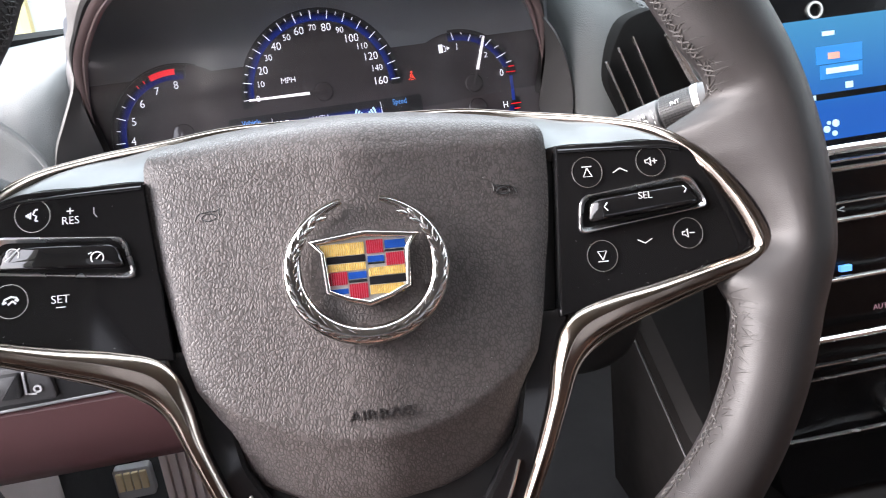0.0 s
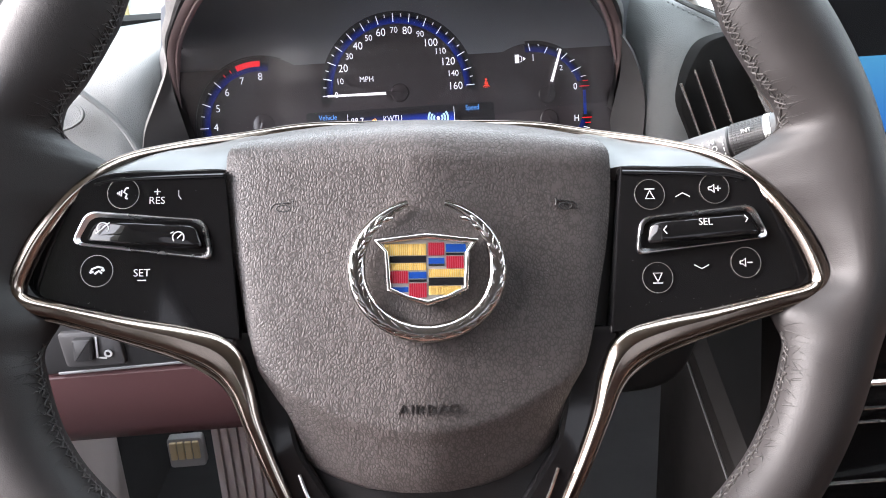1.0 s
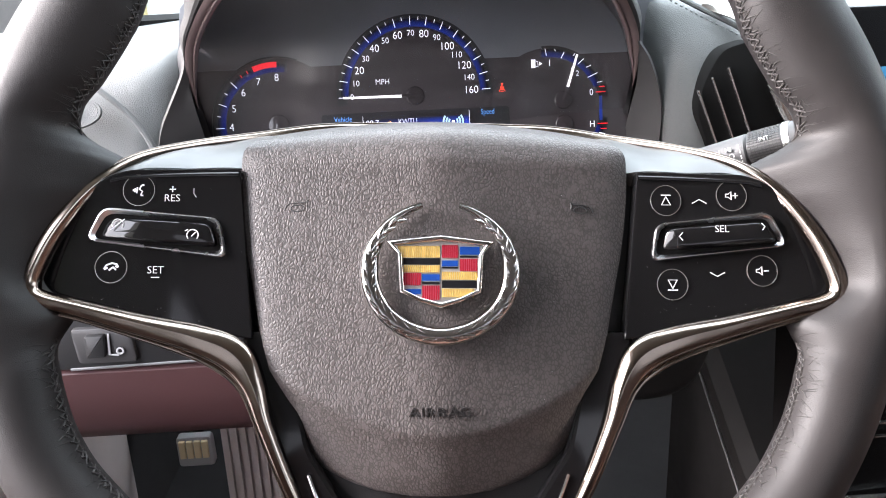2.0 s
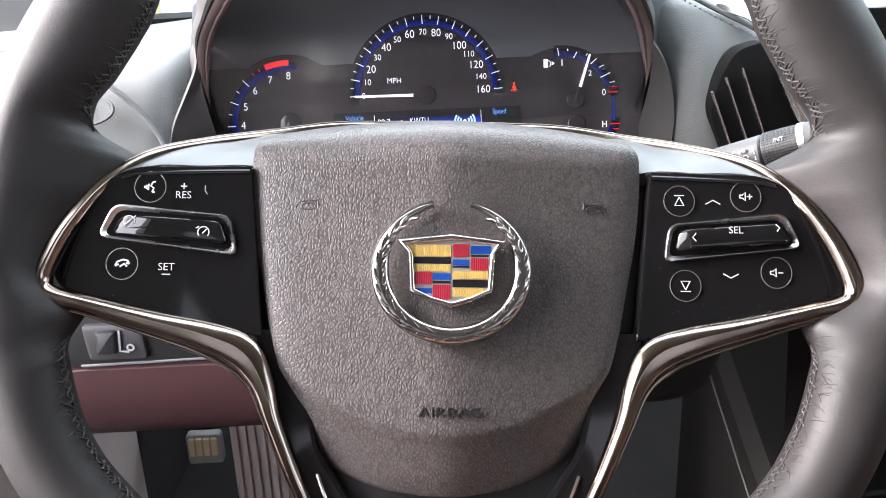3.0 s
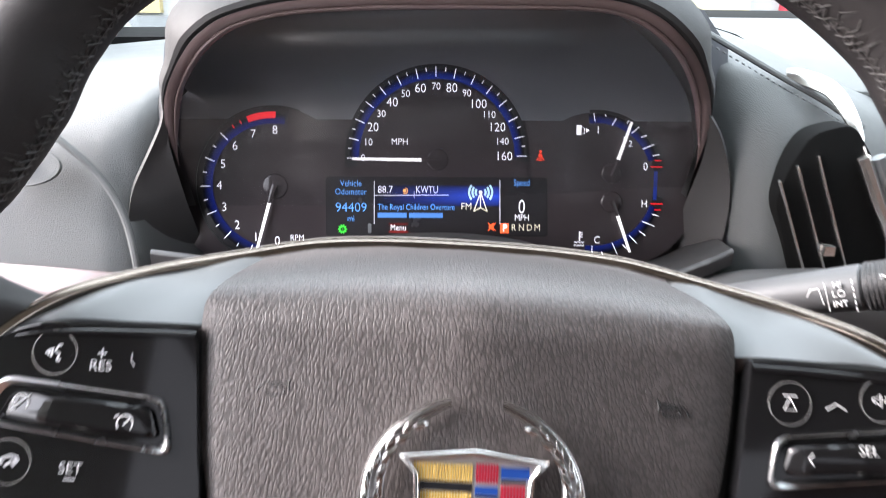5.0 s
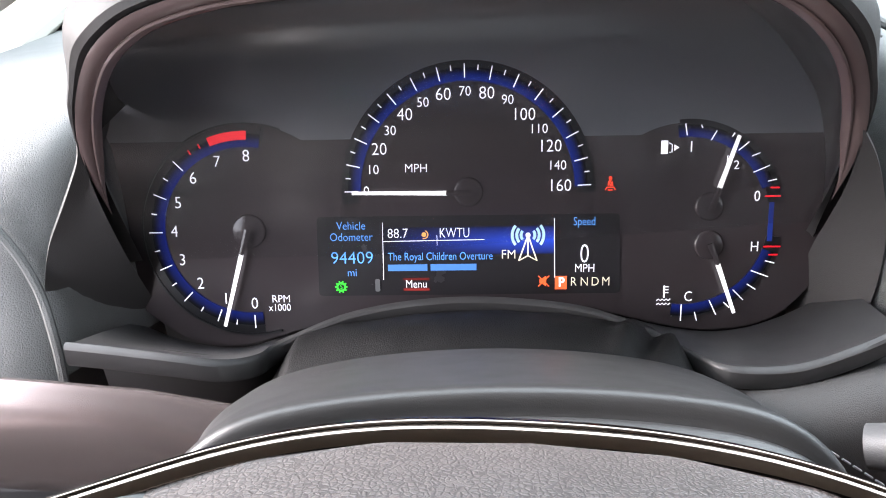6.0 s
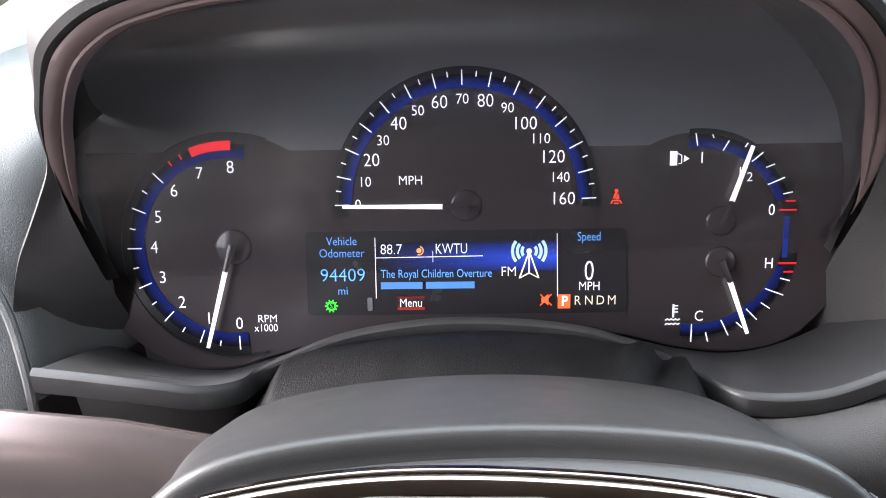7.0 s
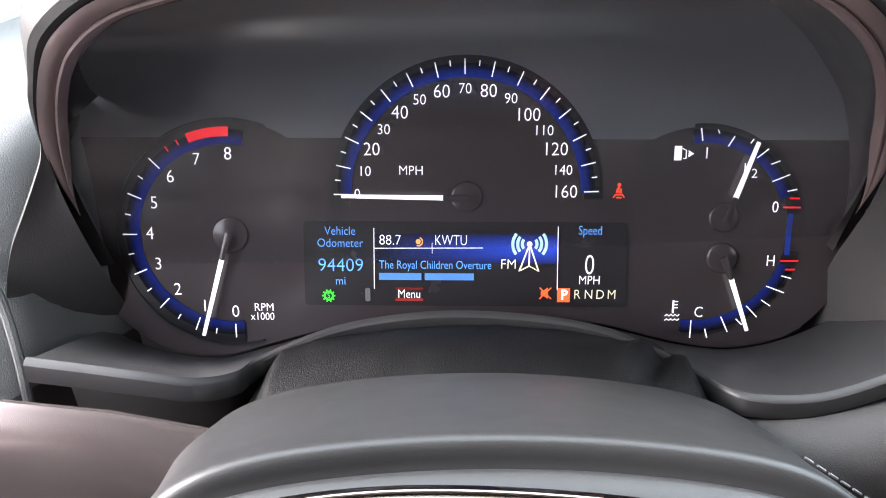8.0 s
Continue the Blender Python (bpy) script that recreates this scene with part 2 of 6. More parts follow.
M_TUNNEL = mat("hood_inner_plastic", (0.056, 0.053, 0.054), 0.36, bump=0.12, scale=2500, vary=0.1)
# lighter and bluer than the face: the lens's reflection painted into the colour
M_UPPER = mat("upper_gauge_reflection_tint", (0.140, 0.146, 0.160), 0.42, vary=0.08, spec=0.4)
M_TROUGH = mat("scale_trough_black", (0.012, 0.012, 0.014), 0.3, vary=0.1, spec=0.4)
M_CHEEK = mat("soft_black_leather", (0.052, 0.050, 0.050), 0.6, bump=0.2, scale=1400, kind="grain", vary=0.15, spec=0.3)
M_FOOT = mat("footrest_rubber", (0.68, 0.60, 0.58), 0.7, bump=0.2, scale=900, vary=0.12)
M_SHROUD = mat("shroud_plastic", (0.029, 0.0287, 0.029), 0.38, bump=0.15, scale=2500, vary=0.12)
M_TRIM = mat("satin_bronze_trim", (0.255, 0.212, 0.205), 0.24, 0.75, vary=0.03, rough_vary=0.01)
M_LIP = mat("brown_gloss_strip", (0.15, 0.108, 0.105), 0.2, vary=0.1, rough_vary=0.03)
M_BOOT = mat("black_boot_leather", (0.0065, 0.0064, 0.0066), 0.50, bump=0.26, scale=1000, kind="grain", vary=0.2, spec=0.2)
M_KNEE = mat("maroon_panel", (0.072, 0.033, 0.034), 0.34, bump=0.15, scale=1500, vary=0.15)
M_VOID = mat("vent_black", (0.009, 0.009, 0.009), 0.9, vary=0.1, spec=0.1)
M_UNDER = mat("under_column_black", (0.009, 0.009, 0.009), 0.6, bump=0.2, scale=1500, vary=0.2, spec=0.25)
M_KICK = mat("grey_brown_trim", (0.58, 0.51, 0.49), 0.7, bump=0.3, scale=900, vary=0.15)
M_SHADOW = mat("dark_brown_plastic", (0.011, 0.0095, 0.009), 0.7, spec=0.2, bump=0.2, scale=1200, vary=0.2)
M_CARPET = mat("dark_carpet", (0.022, 0.020, 0.0205), 0.95, bump=1.0, scale=900, vary=0.4)
M_GREY = mat("grey_plastic", (0.16, 0.165, 0.17), 0.45, bump=0.15, scale=2200, vary=0.1)
M_STALK = mat("stalk_grey", (0.058, 0.058, 0.060), 0.5, bump=0.2, scale=2200, vary=0.1)
M_PALE = mat("pale_grey_plastic", (0.42, 0.42, 0.43), 0.45, vary=0.1)
M_CREAM = mat("cream_trim", (0.36, 0.355, 0.31), 0.7, bump=0.2, scale=1200, vary=0.06)
M_SILVER = mat("brushed_silver", (0.75, 0.73, 0.70), 0.25, 0.9, vary=0.06)
M_SEATB = mat("dark_cloth", (0.10, 0.09, 0.088), 0.9, bump=0.4, scale=1500, vary=0.2)
M_SEAT = mat("brown_seat_leather", (0.13, 0.068, 0.049), 0.5, bump=0.4, scale=400, kind="grain", vary=0.2)
M_LIT = mat("lit_white", (0.93, 0.93, 1.0), emit=0.85)
M_NEEDLE = mat("lit_needle", (0.95, 0.93, 0.92), emit=0.85)
M_LITRED = mat("lit_red", (0.86, 0.012, 0.022), emit=0.62)
M_LITBELT = mat("lit_orange_red", (1.0, 0.07, 0.03), emit=0.85)
M_LITORANGE = mat("lit_orange", (1.0, 0.12, 0.03), emit=0.8)
M_LITBLUE = mat("lit_blue", (0.01, 0.035, 0.27), emit=0.17)
M_LITSKY = mat("lit_sky_blue", (0.12, 0.38, 0.95), emit=0.85)
M_LITBAR = mat("lit_dim_blue", (0.07, 0.22, 0.60), emit=0.5)
M_LITGREEN = mat("lit_green", (0.03, 0.75, 0.04), emit=0.8)
M_AMBER = mat("lit_amber", (0.95, 0.42, 0.08), emit=0.7)
M_LITTEAL = mat("lit_teal_white", (0.45, 0.68, 0.78), emit=0.7)
M_LITCREAM = mat("lit_cream", (0.85, 0.8, 0.6), emit=0.7)
M_GLASSB = mat("display_glass", (0.028, 0.026, 0.029), 0.25, vary=0.1)


def glow(name, c0, c1, axis, a, b, strength=1.0):
    """A lit surface that fades from c0 at a to c1 at b along one of its own axes."""
    m = bpy.data.materials.new(name)
    m.use_nodes = True
    nt, nd = m.node_tree, m.node_tree.nodes
    co, sp = nd.new("ShaderNodeTexCoord"), nd.new("ShaderNodeSeparateXYZ")
    mr, mx = nd.new("ShaderNodeMapRange"), nd.new("ShaderNodeMixRGB")
    mr.inputs["From Min"].default_value, mr.inputs["From Max"].default_value = a, b
    mx.inputs[1].default_value, mx.inputs[2].default_value = (*c0, 1), (*c1, 1)
    nt.links.new(co.outputs["Object"], sp.inputs[0])
    nt.links.new(sp.outputs[axis], mr.inputs["Value"])
    nt.links.new(mr.outputs[0], mx.inputs[0])
    p = nd["Principled BSDF"]
    p.inputs["Base Color"].default_value = (0.01, 0.01, 0.012, 1)
    p.inputs["Roughness"].default_value = 0.9
    p.inputs["Specular IOR Level"].default_value = 0.1
    p.inputs["Emission Strength"].default_value = strength * LAMP
    nt.links.new(mx.outputs[0], p.inputs["Emission Color"])
    return m


def scale_glow(name, u, v, r0, r1, colour, strength=1.0):
    """A lit scale: brightest along its inner edge r0 round (u, v), gone at r1."""
    m = glow(name, colour, (0.0, 0.0, 0.004), "X", r0, r1, strength)
    nt = m.node_tree
    flat, far = nt.nodes.new("ShaderNodeVectorMath"), nt.nodes.new("ShaderNodeVectorMath")
    flat.operation, far.operation = "MULTIPLY", "DISTANCE"
    flat.inputs[1].default_value, far.inputs[1].default_value = (1, 0, 1), (u, 0, v)
    nt.links.new(nt.nodes["Texture Coordinate"].outputs["Object"], flat.inputs[0])
    nt.links.new(flat.outputs[0], far.inputs[0])
    nt.links.new(far.outputs["Value"], nt.nodes["Map Range"].inputs["Value"])
    nt.nodes["Map Range"].interpolation_type = "SMOOTHSTEP"
    return m


M_BAND = glow("display_blue_band", (0.008, 0.009, 0.02), (0.03, 0.09, 0.75), "X", -0.05, 0.012, 0.8)
nt = M_BAND.node_tree
axis, fade = nt.nodes["Separate XYZ"], nt.nodes["Map Range"]
for a, b in ((-0.0335, -0.0402), (-0.0480, -0.0402)):
    # brightest along the rule, fading above and below it
    side, times = nt.nodes.new("ShaderNodeMapRange"), nt.nodes.new("ShaderNodeMath")
    side.inputs["From Min"].default_value, side.inputs["From Max"].default_value = a, b
    times.operation = "MULTIPLY"
    nt.links.new(axis.outputs["Z"], side.inputs["Value"])
    nt.links.new(fade.outputs[0], times.inputs[0])
    nt.links.new(side.outputs[0], times.inputs[1])
    nt.links.new(times.outputs[0], nt.nodes["Mix (Legacy)"].inputs[0])
    fade = times
M_MENU = glow("display_red_fade", (0.26, 0.02, 0.012), (0.5, 0.04, 0.03), "Z", -0.0578, -0.0635, 0.6)
M_TOUCH = glow("touch_screen_blue", (0.012, 0.115, 0.48), (0.055, 0.30, 0.54), "Z", -0.02, 0.055, 0.72)

# ---- steering wheel ----
wheel = thing("steering_wheel", "black leather steering wheel with chrome spoke trim and switches", "steering wheel", WHEEL)


def ease(a, b, x):
    t = min(1, max(0, (x - a) / (b - a)))
    return t * t * (3 - 2 * t)


def along(table, x):
    """A smooth value at x between the rows (x, value) of a table."""
    for (x0, v0), (x1, v1) in zip(table, table[1:]):
        if x <= x1:
            t = min(1, max(0, (x - x0) / (x1 - x0)))
            return v0 + (v1 - v0) * (0.5 * t + 0.5 * t * t * (3 - 2 * t))
    return table[-1][1]


# by degrees above the level through the wheel's middle: half width of the round part, the inner edge's radius, its depth
RIM_HALF = [(-90, 0.0152), (-52, 0.0152), (-40, 0.0149), (-33, 0.0155), (-25, 0.0172), (-12, 0.0184), (12, 0.0188), (17, 0.0204), (24, 0.0211), (29, 0.0206), (35, 0.0180), (42, 0.0158), (60, 0.0150), (90, 0.0150)]
RIM_INNER = [(-90, 0.1670), (-52, 0.1652), (-46, 0.1652), (-40, 0.1645), (-33, 0.1622), (-29, 0.1600), (-25, 0.1577), (-22.6, 0.1563), (-21.2, 0.1530), (-20.0, 0.1465), (-19, 0.1460), (-17, 0.1500), (-15, 0.1550), (-13, 0.1590), (-10, 0.1560), (-6, 0.1495), (-3, 0.1435),
             (0, 0.1360), (2.5, 0.1305), (5, 0.1225), (6.6, 0.1220), (7.3, 0.1300), (7.9, 0.1410), (8.8, 0.1460), (10.5, 0.1474), (12.5, 0.1474), (14.5, 0.1462), (17, 0.1428), (20, 0.1412), (24, 0.1400), (29, 0.1400), (32, 0.1420), (35, 0.1445), (42, 0.1477), (60, 0.1460), (90, 0.1453)]
RIM_DEPTH = [(-90, 0.004), (-23.5, 0.004), (-21, 0.0085), (-19, 0.0085), (-16, 0.0070), (-13, 0.0062), (-8, 0.0068), (-3, 0.0100), (0, 0.0130), (3, 0.0190), (5, 0.0250), (6.6, 0.0290), (7.4, 0.0240), (8.4, 0.0140), (10.5, 0.0080), (14, 0.004), (90, 0.004)]


@functools.lru_cache(maxsize=None)
def rim_section(b):
    """Half width, inner radius, inner depth and flatness of the rim's section, eased over a few degrees."""
    near = (-1.4, -0.7, 0.0, 0.7, 1.4)
    inner, deep = (sum(along(t, b + d) for d in near) / 5 for t in (RIM_INNER, RIM_DEPTH))
    return along(RIM_HALF, b), inner, deep, ease(-26, -16, b) * ease(13, 4, b)


def rim_point(a, q, grow=0.0):
    """A point of the rim's skin at a degrees from the right, q radians round its section from the outer edge over the front."""
    b = (a + 90) % 360 - 90
    b = 180 - b if b > 90 else b
    w, inner, deep, flat = rim_section(round(b, 4))
    mid = 0.1868 - 0.0115 * math.sin(radians(b)) - w
    c, d = math.cos(q), math.sin(q)
    if c >= 0:
        rad, y = mid + (w + grow) * c, 0.004 - (0.0160 + grow) * d
    else:
        # towards the spokes the leather runs out flat under the chrome
        rad = mid + (mid - inner + grow) * c
        front = (0.0160 + grow) * math.copysign(abs(d) ** (1 + 1.3 * flat), d)
        y = 0.004 + (deep - 0.004) * (-c) ** (1.6 - 0.4 * flat) - front
    # the lower part is squashed a little to one side
    lean = 0.0042 * ease(-12, -22, b) if math.cos(radians(a)) > 0 else 0.0034 * ease(-14, -22, b) * ease(-48, -34, b)
    return Vector((rad * math.cos(radians(a)) + 0.0012 - lean * ease(-88, -60, b), y, 0.030 + rad * math.sin(radians(a))))


rows = [[rim_point(a, 2 * math.pi * k / 36) for k in range(36)] for a in np.linspace(0, 360, 721)]
rim = part("rim", loft(rows, True), M_RIM, wheel, "thick rim wrapped in smooth black leather", sharp=60)
# lacing along the inner side of the rim: a braid of short crossed stitches with a spur now and then
lace = []
rng = random.Random(5)
for i in range(320):
    a = 360 * i / 320 + rng.uniform(-0.3, 0.3)
    b = (a + 90) % 360 - 90
    b = 180 - b if b > 90 else b
    if -22 < b < 9.5:
        continue
    side = 0.10 if b < -20 and math.cos(radians(a)) > 0 else 0.0
    for turn in (-1, 1):
        d = rng.uniform(0.40, 0.75)
        lift = rng.uniform(0.0002, 0.0007)
        lace.append(sweep([rim_point(a - turn * d, 2.83 + side + rng.uniform(-0.05, 0.05), 0.0), rim_point(a + rng.uniform(-0.2, 0.2), 2.98 + side, lift), rim_point(a + turn * d, 3.13 + side + rng.uniform(-0.05, 0.05), 0.0)], rng.uniform(0.00026, 0.00042), 0.00040, up=(0, -1, 0.1), sides=5))
    if i % 2 and rng.random() < 0.8:
        far = rng.uniform(2.50, 2.72)
        lace.append(sweep([rim_point(a, 2.86, 0.0001), rim_point(a + rng.uniform(-0.6, 0.6), (far + 2.86) / 2, 0.0002), rim_point(a + rng.uniform(-0.9, 0.9), far, -0.0001)], [0.00034, 0.00028, 0.00012], 0.00026, up=(0, -1, 0.1), sides=5))
# fine puckers where the leather is drawn in by the lacing and round the spokes' roots
pucker = []
for i in range(700):
    a = 360 * i / 700 + rng.uniform(-0.4, 0.4)
    b = (a + 90) % 360 - 90
    b = 180 - b if b > 90 else b
    root = max(ease(-36, -24, b) * ease(-20, -23, b), ease(17, 13, b) * ease(9, 11, b))
    if -21.5 < b < 10.5 or rng.random() > 0.42 + 0.58 * root:
        continue
    far = 2.74 - rng.uniform(0.05, 0.42) - 0.35 * root * rng.random()
    lean = rng.uniform(-0.9, 0.9) * (1 + root)
    pucker.append(sweep([rim_point(a + lean * t + rng.uniform(-0.12, 0.12), 2.80 + (far - 2.80) * t, 0.00006 * (1 - t) - 0.00004) for t in (0.0, 0.35, 0.7, 1.0)], [0.00018, 0.00016, 0.00012, 0.00005], 0.00015, up=(0, -1, 0.1), sides=5))
tagged(part("pucker", merged(*pucker), M_RIM, rim, "fine creases drawn into the leather"), kind="stuff")
tagged(part("lacing", merged(*lace), M_SEAM, rim, "braided dark thread along the inner edge"), kind="stuff")
for a0, a1 in ((10, 170), (202, 338)):
    part("seam", sweep([rim_point(a, 2.98, -0.0002) for a in np.linspace(a0, a1, 160)], 0.0010, 0.0003, up=(0, -1, 0), sides=6), M_SEAM, rim)

# chrome loop of one side: from the top middle over the spoke's tip and down the lower spoke
CHROME = [(0.0, 0.075, 0.0752, 0.0034), (-0.030, 0.0725, 0.0744, 0.0033), (-0.055, 0.064, 0.0714, 0.0030), (-0.080, 0.052, 0.0645, 0.0027), (-0.104, 0.036, 0.0565, 0.0024),
          (-0.124, 0.020, 0.0465, 0.0025), (-0.1382, 0.010, 0.0322, 0.0032), (-0.1488, 0.005, 0.0155, 0.0038), (-0.1548, 0.0025, 0.0010, 0.0041),
          (-0.1566, 0.0020, -0.0075, 0.0043), (-0.1528, 0.0022, -0.0128, 0.0043), (-0.1380, 0.0040, -0.0166, 0.0041), (-0.1152, 0.0060, -0.0228, 0.0050), (-0.0940, 0.0065, -0.0285, 0.0066),
          (-0.0805, 0.0070, -0.0345, 0.0076), (-0.0728, 0.0075, -0.0450, 0.0052), (-0.0674, 0.0080, -0.0600, 0.0036), (-0.0608, 0.0085, -0.0760, 0.0031), (-0.0558, 0.0095, -0.0870, 0.0029), (-0.0470, 0.0130, -0.1070, 0.0027), (-0.0410, 0.0160, -0.1200, 0.0025)]
NP = 140
START = [(0.030, 0.0725, 0.0744, 0.0033)] + CHROME
path = spline([c[:3] for c in START], NP)[7:]
wid = [v.x for v in spline([(c[3], 0, 0) for c in START], NP)][7:]
path = list(reversed(path)) + [Vector((-p.x, p.y, p.z)) for p in path[1:]]
wid = list(reversed(wid)) + wid[1:]
# section of the trim: a bead along the outer edge, a long face up to the ridge, a short face down to the switches
FACETS = [(-1.0, -0.9), (-1.0, -0.05), (-0.97, 0.10), (-0.90, 0.20), (-0.82, 0.20), (-0.77, 0.12), (-0.74, 0.14), (-0.70, 0.26), (-0.62, 0.52), (-0.54, 0.69), (-0.44, 0.79), (-0.25, 0.87), (0.0, 0.93), (0.22, 0.98), (0.30, 1.0), (0.38, 0.97), (0.55, 0.80), (0.75, 0.52), (0.93, 0.18), (1.0, -0.05), (1.0, -0.9)]


def faceted(path, wide):
    rings = []
    for i, p in enumerate(path):
        t = (path[min(i + 1, len(path) - 1)] - path[max(i - 1, 0)]).normalized()
        side = t.cross(Vector((0, -1, 0))).normalized()
        out = side.cross(t).normalized()
        h = min(0.0032, wide[i] * 0.8)
        rings.append([p + side * wide[i] * a + out * h * b for a, b in FACETS])
    return loft(rings, True, True)


part("spoke_trim", faceted(path, wid), M_SATIN, wheel, "polished dark chrome trim looping round both spokes", sharp=24)

# lower spokes and the hub behind the pad
LOWER = [(-0.078, -0.024), (-0.060, -0.024), (-0.050, -0.070), (-0.030, -0.100), (-0.024, -0.152), (-0.034, -0.146), (-0.052, -0.098), (-0.064, -0.068), (-0.073, -0.046)]
low = prism(rounded(LOWER, 0.005, 4), 0.0105, 0.034, 0.002)
part("left_lower_spoke", low, M_PIANO, wheel, "gloss black inner spoke", sharp=14)
part("right_lower_spoke", mirrored(low), M_PIANO, wheel, "gloss black inner spoke", sharp=14)
for k in (-1, 1):
    part("spoke_line", sweep(spline([(k * 0.0500, 0.0100, -0.0790), (k * 0.0465, 0.0100, -0.0880), (k * 0.0420, 0.0110, -0.0980), (k * 0.0360, 0.0140, -0.1140)], 16), 0.0007, 0.0006, sides=6), M_CHROME, wheel, "thin bright line beside the pad")
part("hub_backing", prism(rounded([(-0.086, 0.036), (-0.060, 0.046), (0.060, 0.046), (0.086, 0.036), (0.074, -0.026), (0.058, -0.075), (0.035, -0.110), (-0.035, -0.110), (-0.058, -0.075), (-0.074, -0.026)], 0.012, 4), 0.016, 0.060, 0.004), M_BLACK, wheel)

# cover between the switches and the chrome line above them
top = [(-0.0690, 0.0250, 0.0390), (-0.0800, 0.0120, 0.0408), (-0.100, 0.0120, 0.0406), (-0.120, 0.0110, 0.0400), (-0.133, 0.0100, 0.0335)]
back = [(-0.0660, 0.0580, 0.0660), (-0.0770, 0.0520, 0.0652), (-0.092, 0.044, 0.0600), (-0.112, 0.029, 0.0520), (-0.1365, 0.0115, 0.0350)]
t0, t1 = spline(top, 24), spline(back, 24)
cov = loft([[p + Vector((0, 0.004, -0.005)) for p in t0], t0, [a.lerp(b, 0.3) + Vector((0, -0.0012, 0.0006)) for a, b in zip(t0, t1)], [a.lerp(b, 0.7) + Vector((0, -0.0012, 0.0006)) for a, b in zip(t0, t1)], t1])
part("left_spoke_cover", cov, M_COVER, wheel)
part("right_spoke_cover", mirrored(cov), M_COVER, wheel)

# airbag pad
PAD_EDGE = [(-0.0870, 0.010), (-0.0855, 0.0230), (-0.0830, 0.0310), (-0.0804, 0.0372), (-0.0764, 0.0448), (-0.0710, 0.0505), (-0.0626, 0.0556), (-0.0520, 0.0602), (-0.0390, 0.0643), (-0.0268, 0.0680), (-0.0047, 0.0722), (0.0065, 0.0746), (0.0178, 0.0763), (0.0290, 0.0774), (0.0385, 0.0779), (0.0460, 0.0776)]
PAD_SHIFT = -0.0018  # the pad sits a little to one side of the badge's ridge


def pad_half(z):
    for (z0, w0), (z1, w1) in zip(PAD_EDGE, PAD_EDGE[1:]):
        if z <= z1:
            return w0 + (w1 - w0) * (z - z0) / (z1 - z0)
    return PAD_EDGE[-1][1]


def pad_y(x, z, half):
    e = abs(x) / half
    y = 0.0005 + 0.128 * (math.sqrt(x * x + 0.006 ** 2) - 0.006) + 0.0022 * e ** 16
    chin = -0.0635 + 0.30 * x * x / 0.05
    if z < chin:
        y += (chin - z) * 0.31 + 0.0008 * (1 - math.exp((z - chin) / 0.004))
    if z < -0.078:
        y += 14.0 * (z + 0.078) ** 2
    return y


def ring_at(x):
    for c0, c1 in zip(CHROME, CHROME[1:]):
        if -abs(x) >= c1[0]:
            t = (-abs(x) - c0[0]) / (c1[0] - c0[0])
            return Vector((x, c0[1] + (c1[1] - c0[1]) * t, c0[2] + (c1[2] - c0[2]) * t))


def pad_skew(p, h):
    return Vector((p.x + PAD_SHIFT * min(1, abs(p.x) / h), p.y, p.z))


rows = []
for z in [-0.0870, -0.0864, -0.0855, -0.0843, -0.0830] + list(np.linspace(-0.0817, 0.0405, 72)):
    h = pad_half(z)
    xs = [h * math.sin(math.pi / 2 * s) for s in np.linspace(-1, 1, 61)]
    row = [Vector((x, pad_y(x, z, h), z)) for x in xs]
    row = [Vector((-h * 0.985, 0.026, z))] + row + [Vector((h * 0.985, 0.026, z))]
    rows.append([pad_skew(p, h) for p in row])
ROLL = spline([(0, 0.0000, 0.0430), (0, 0.0030, 0.0520), (0, 0.0105, 0.0600), (0, 0.0240, 0.0668), (0, 0.0460, 0.0718), (0, 0.0720, 0.0750)], 22)
for k, c in enumerate(ROLL):
    t = k / 21
    h = 0.0778 - 0.0075 * ease(0.05, 0.7, t)
    sag = 0.012 + 0.004 * t
    row = []
    for s in np.linspace(-1, 1, 61):
        x = h * math.sin(math.pi / 2 * s)
        e = abs(x) / h
        p = Vector((x, c.y + pad_y(x, 0.03, h) - 0.007 * t * e ** 10, c.z - sag * t * e ** 2.0))
        row.append(p.lerp(ring_at(x) + Vector((0, -0.0030, -0.0008)), ease(0.25, 1.0, t)))
    row = [row[0] + Vector((0.001, 0.018 * (1 - t) + 0.004, -0.006 * t))] + row + [row[-1] + Vector((-0.001, 0.018 * (1 - t) + 0.004, -0.006 * t))]
    rows.append([pad_skew(p, h) for p in row])
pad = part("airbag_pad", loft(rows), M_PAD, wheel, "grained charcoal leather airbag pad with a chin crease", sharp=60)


def pad_front(x, z):
    return pad_y(x, z, pad_half(z))


# letters wear the darker rim leather: their embossed shadow is put into the colour
for c, x in zip("AIRBAG", (-0.0098, -0.0066, -0.0038, 0.0004, 0.0049, 0.0095)):
    part("raised_letter", lettering(c, 0.0052, x, -0.0548, pad_front(x, -0.0553) - 0.0001, depth=0.0009, wide=1.2), M_RIM, pad, smooth=False)


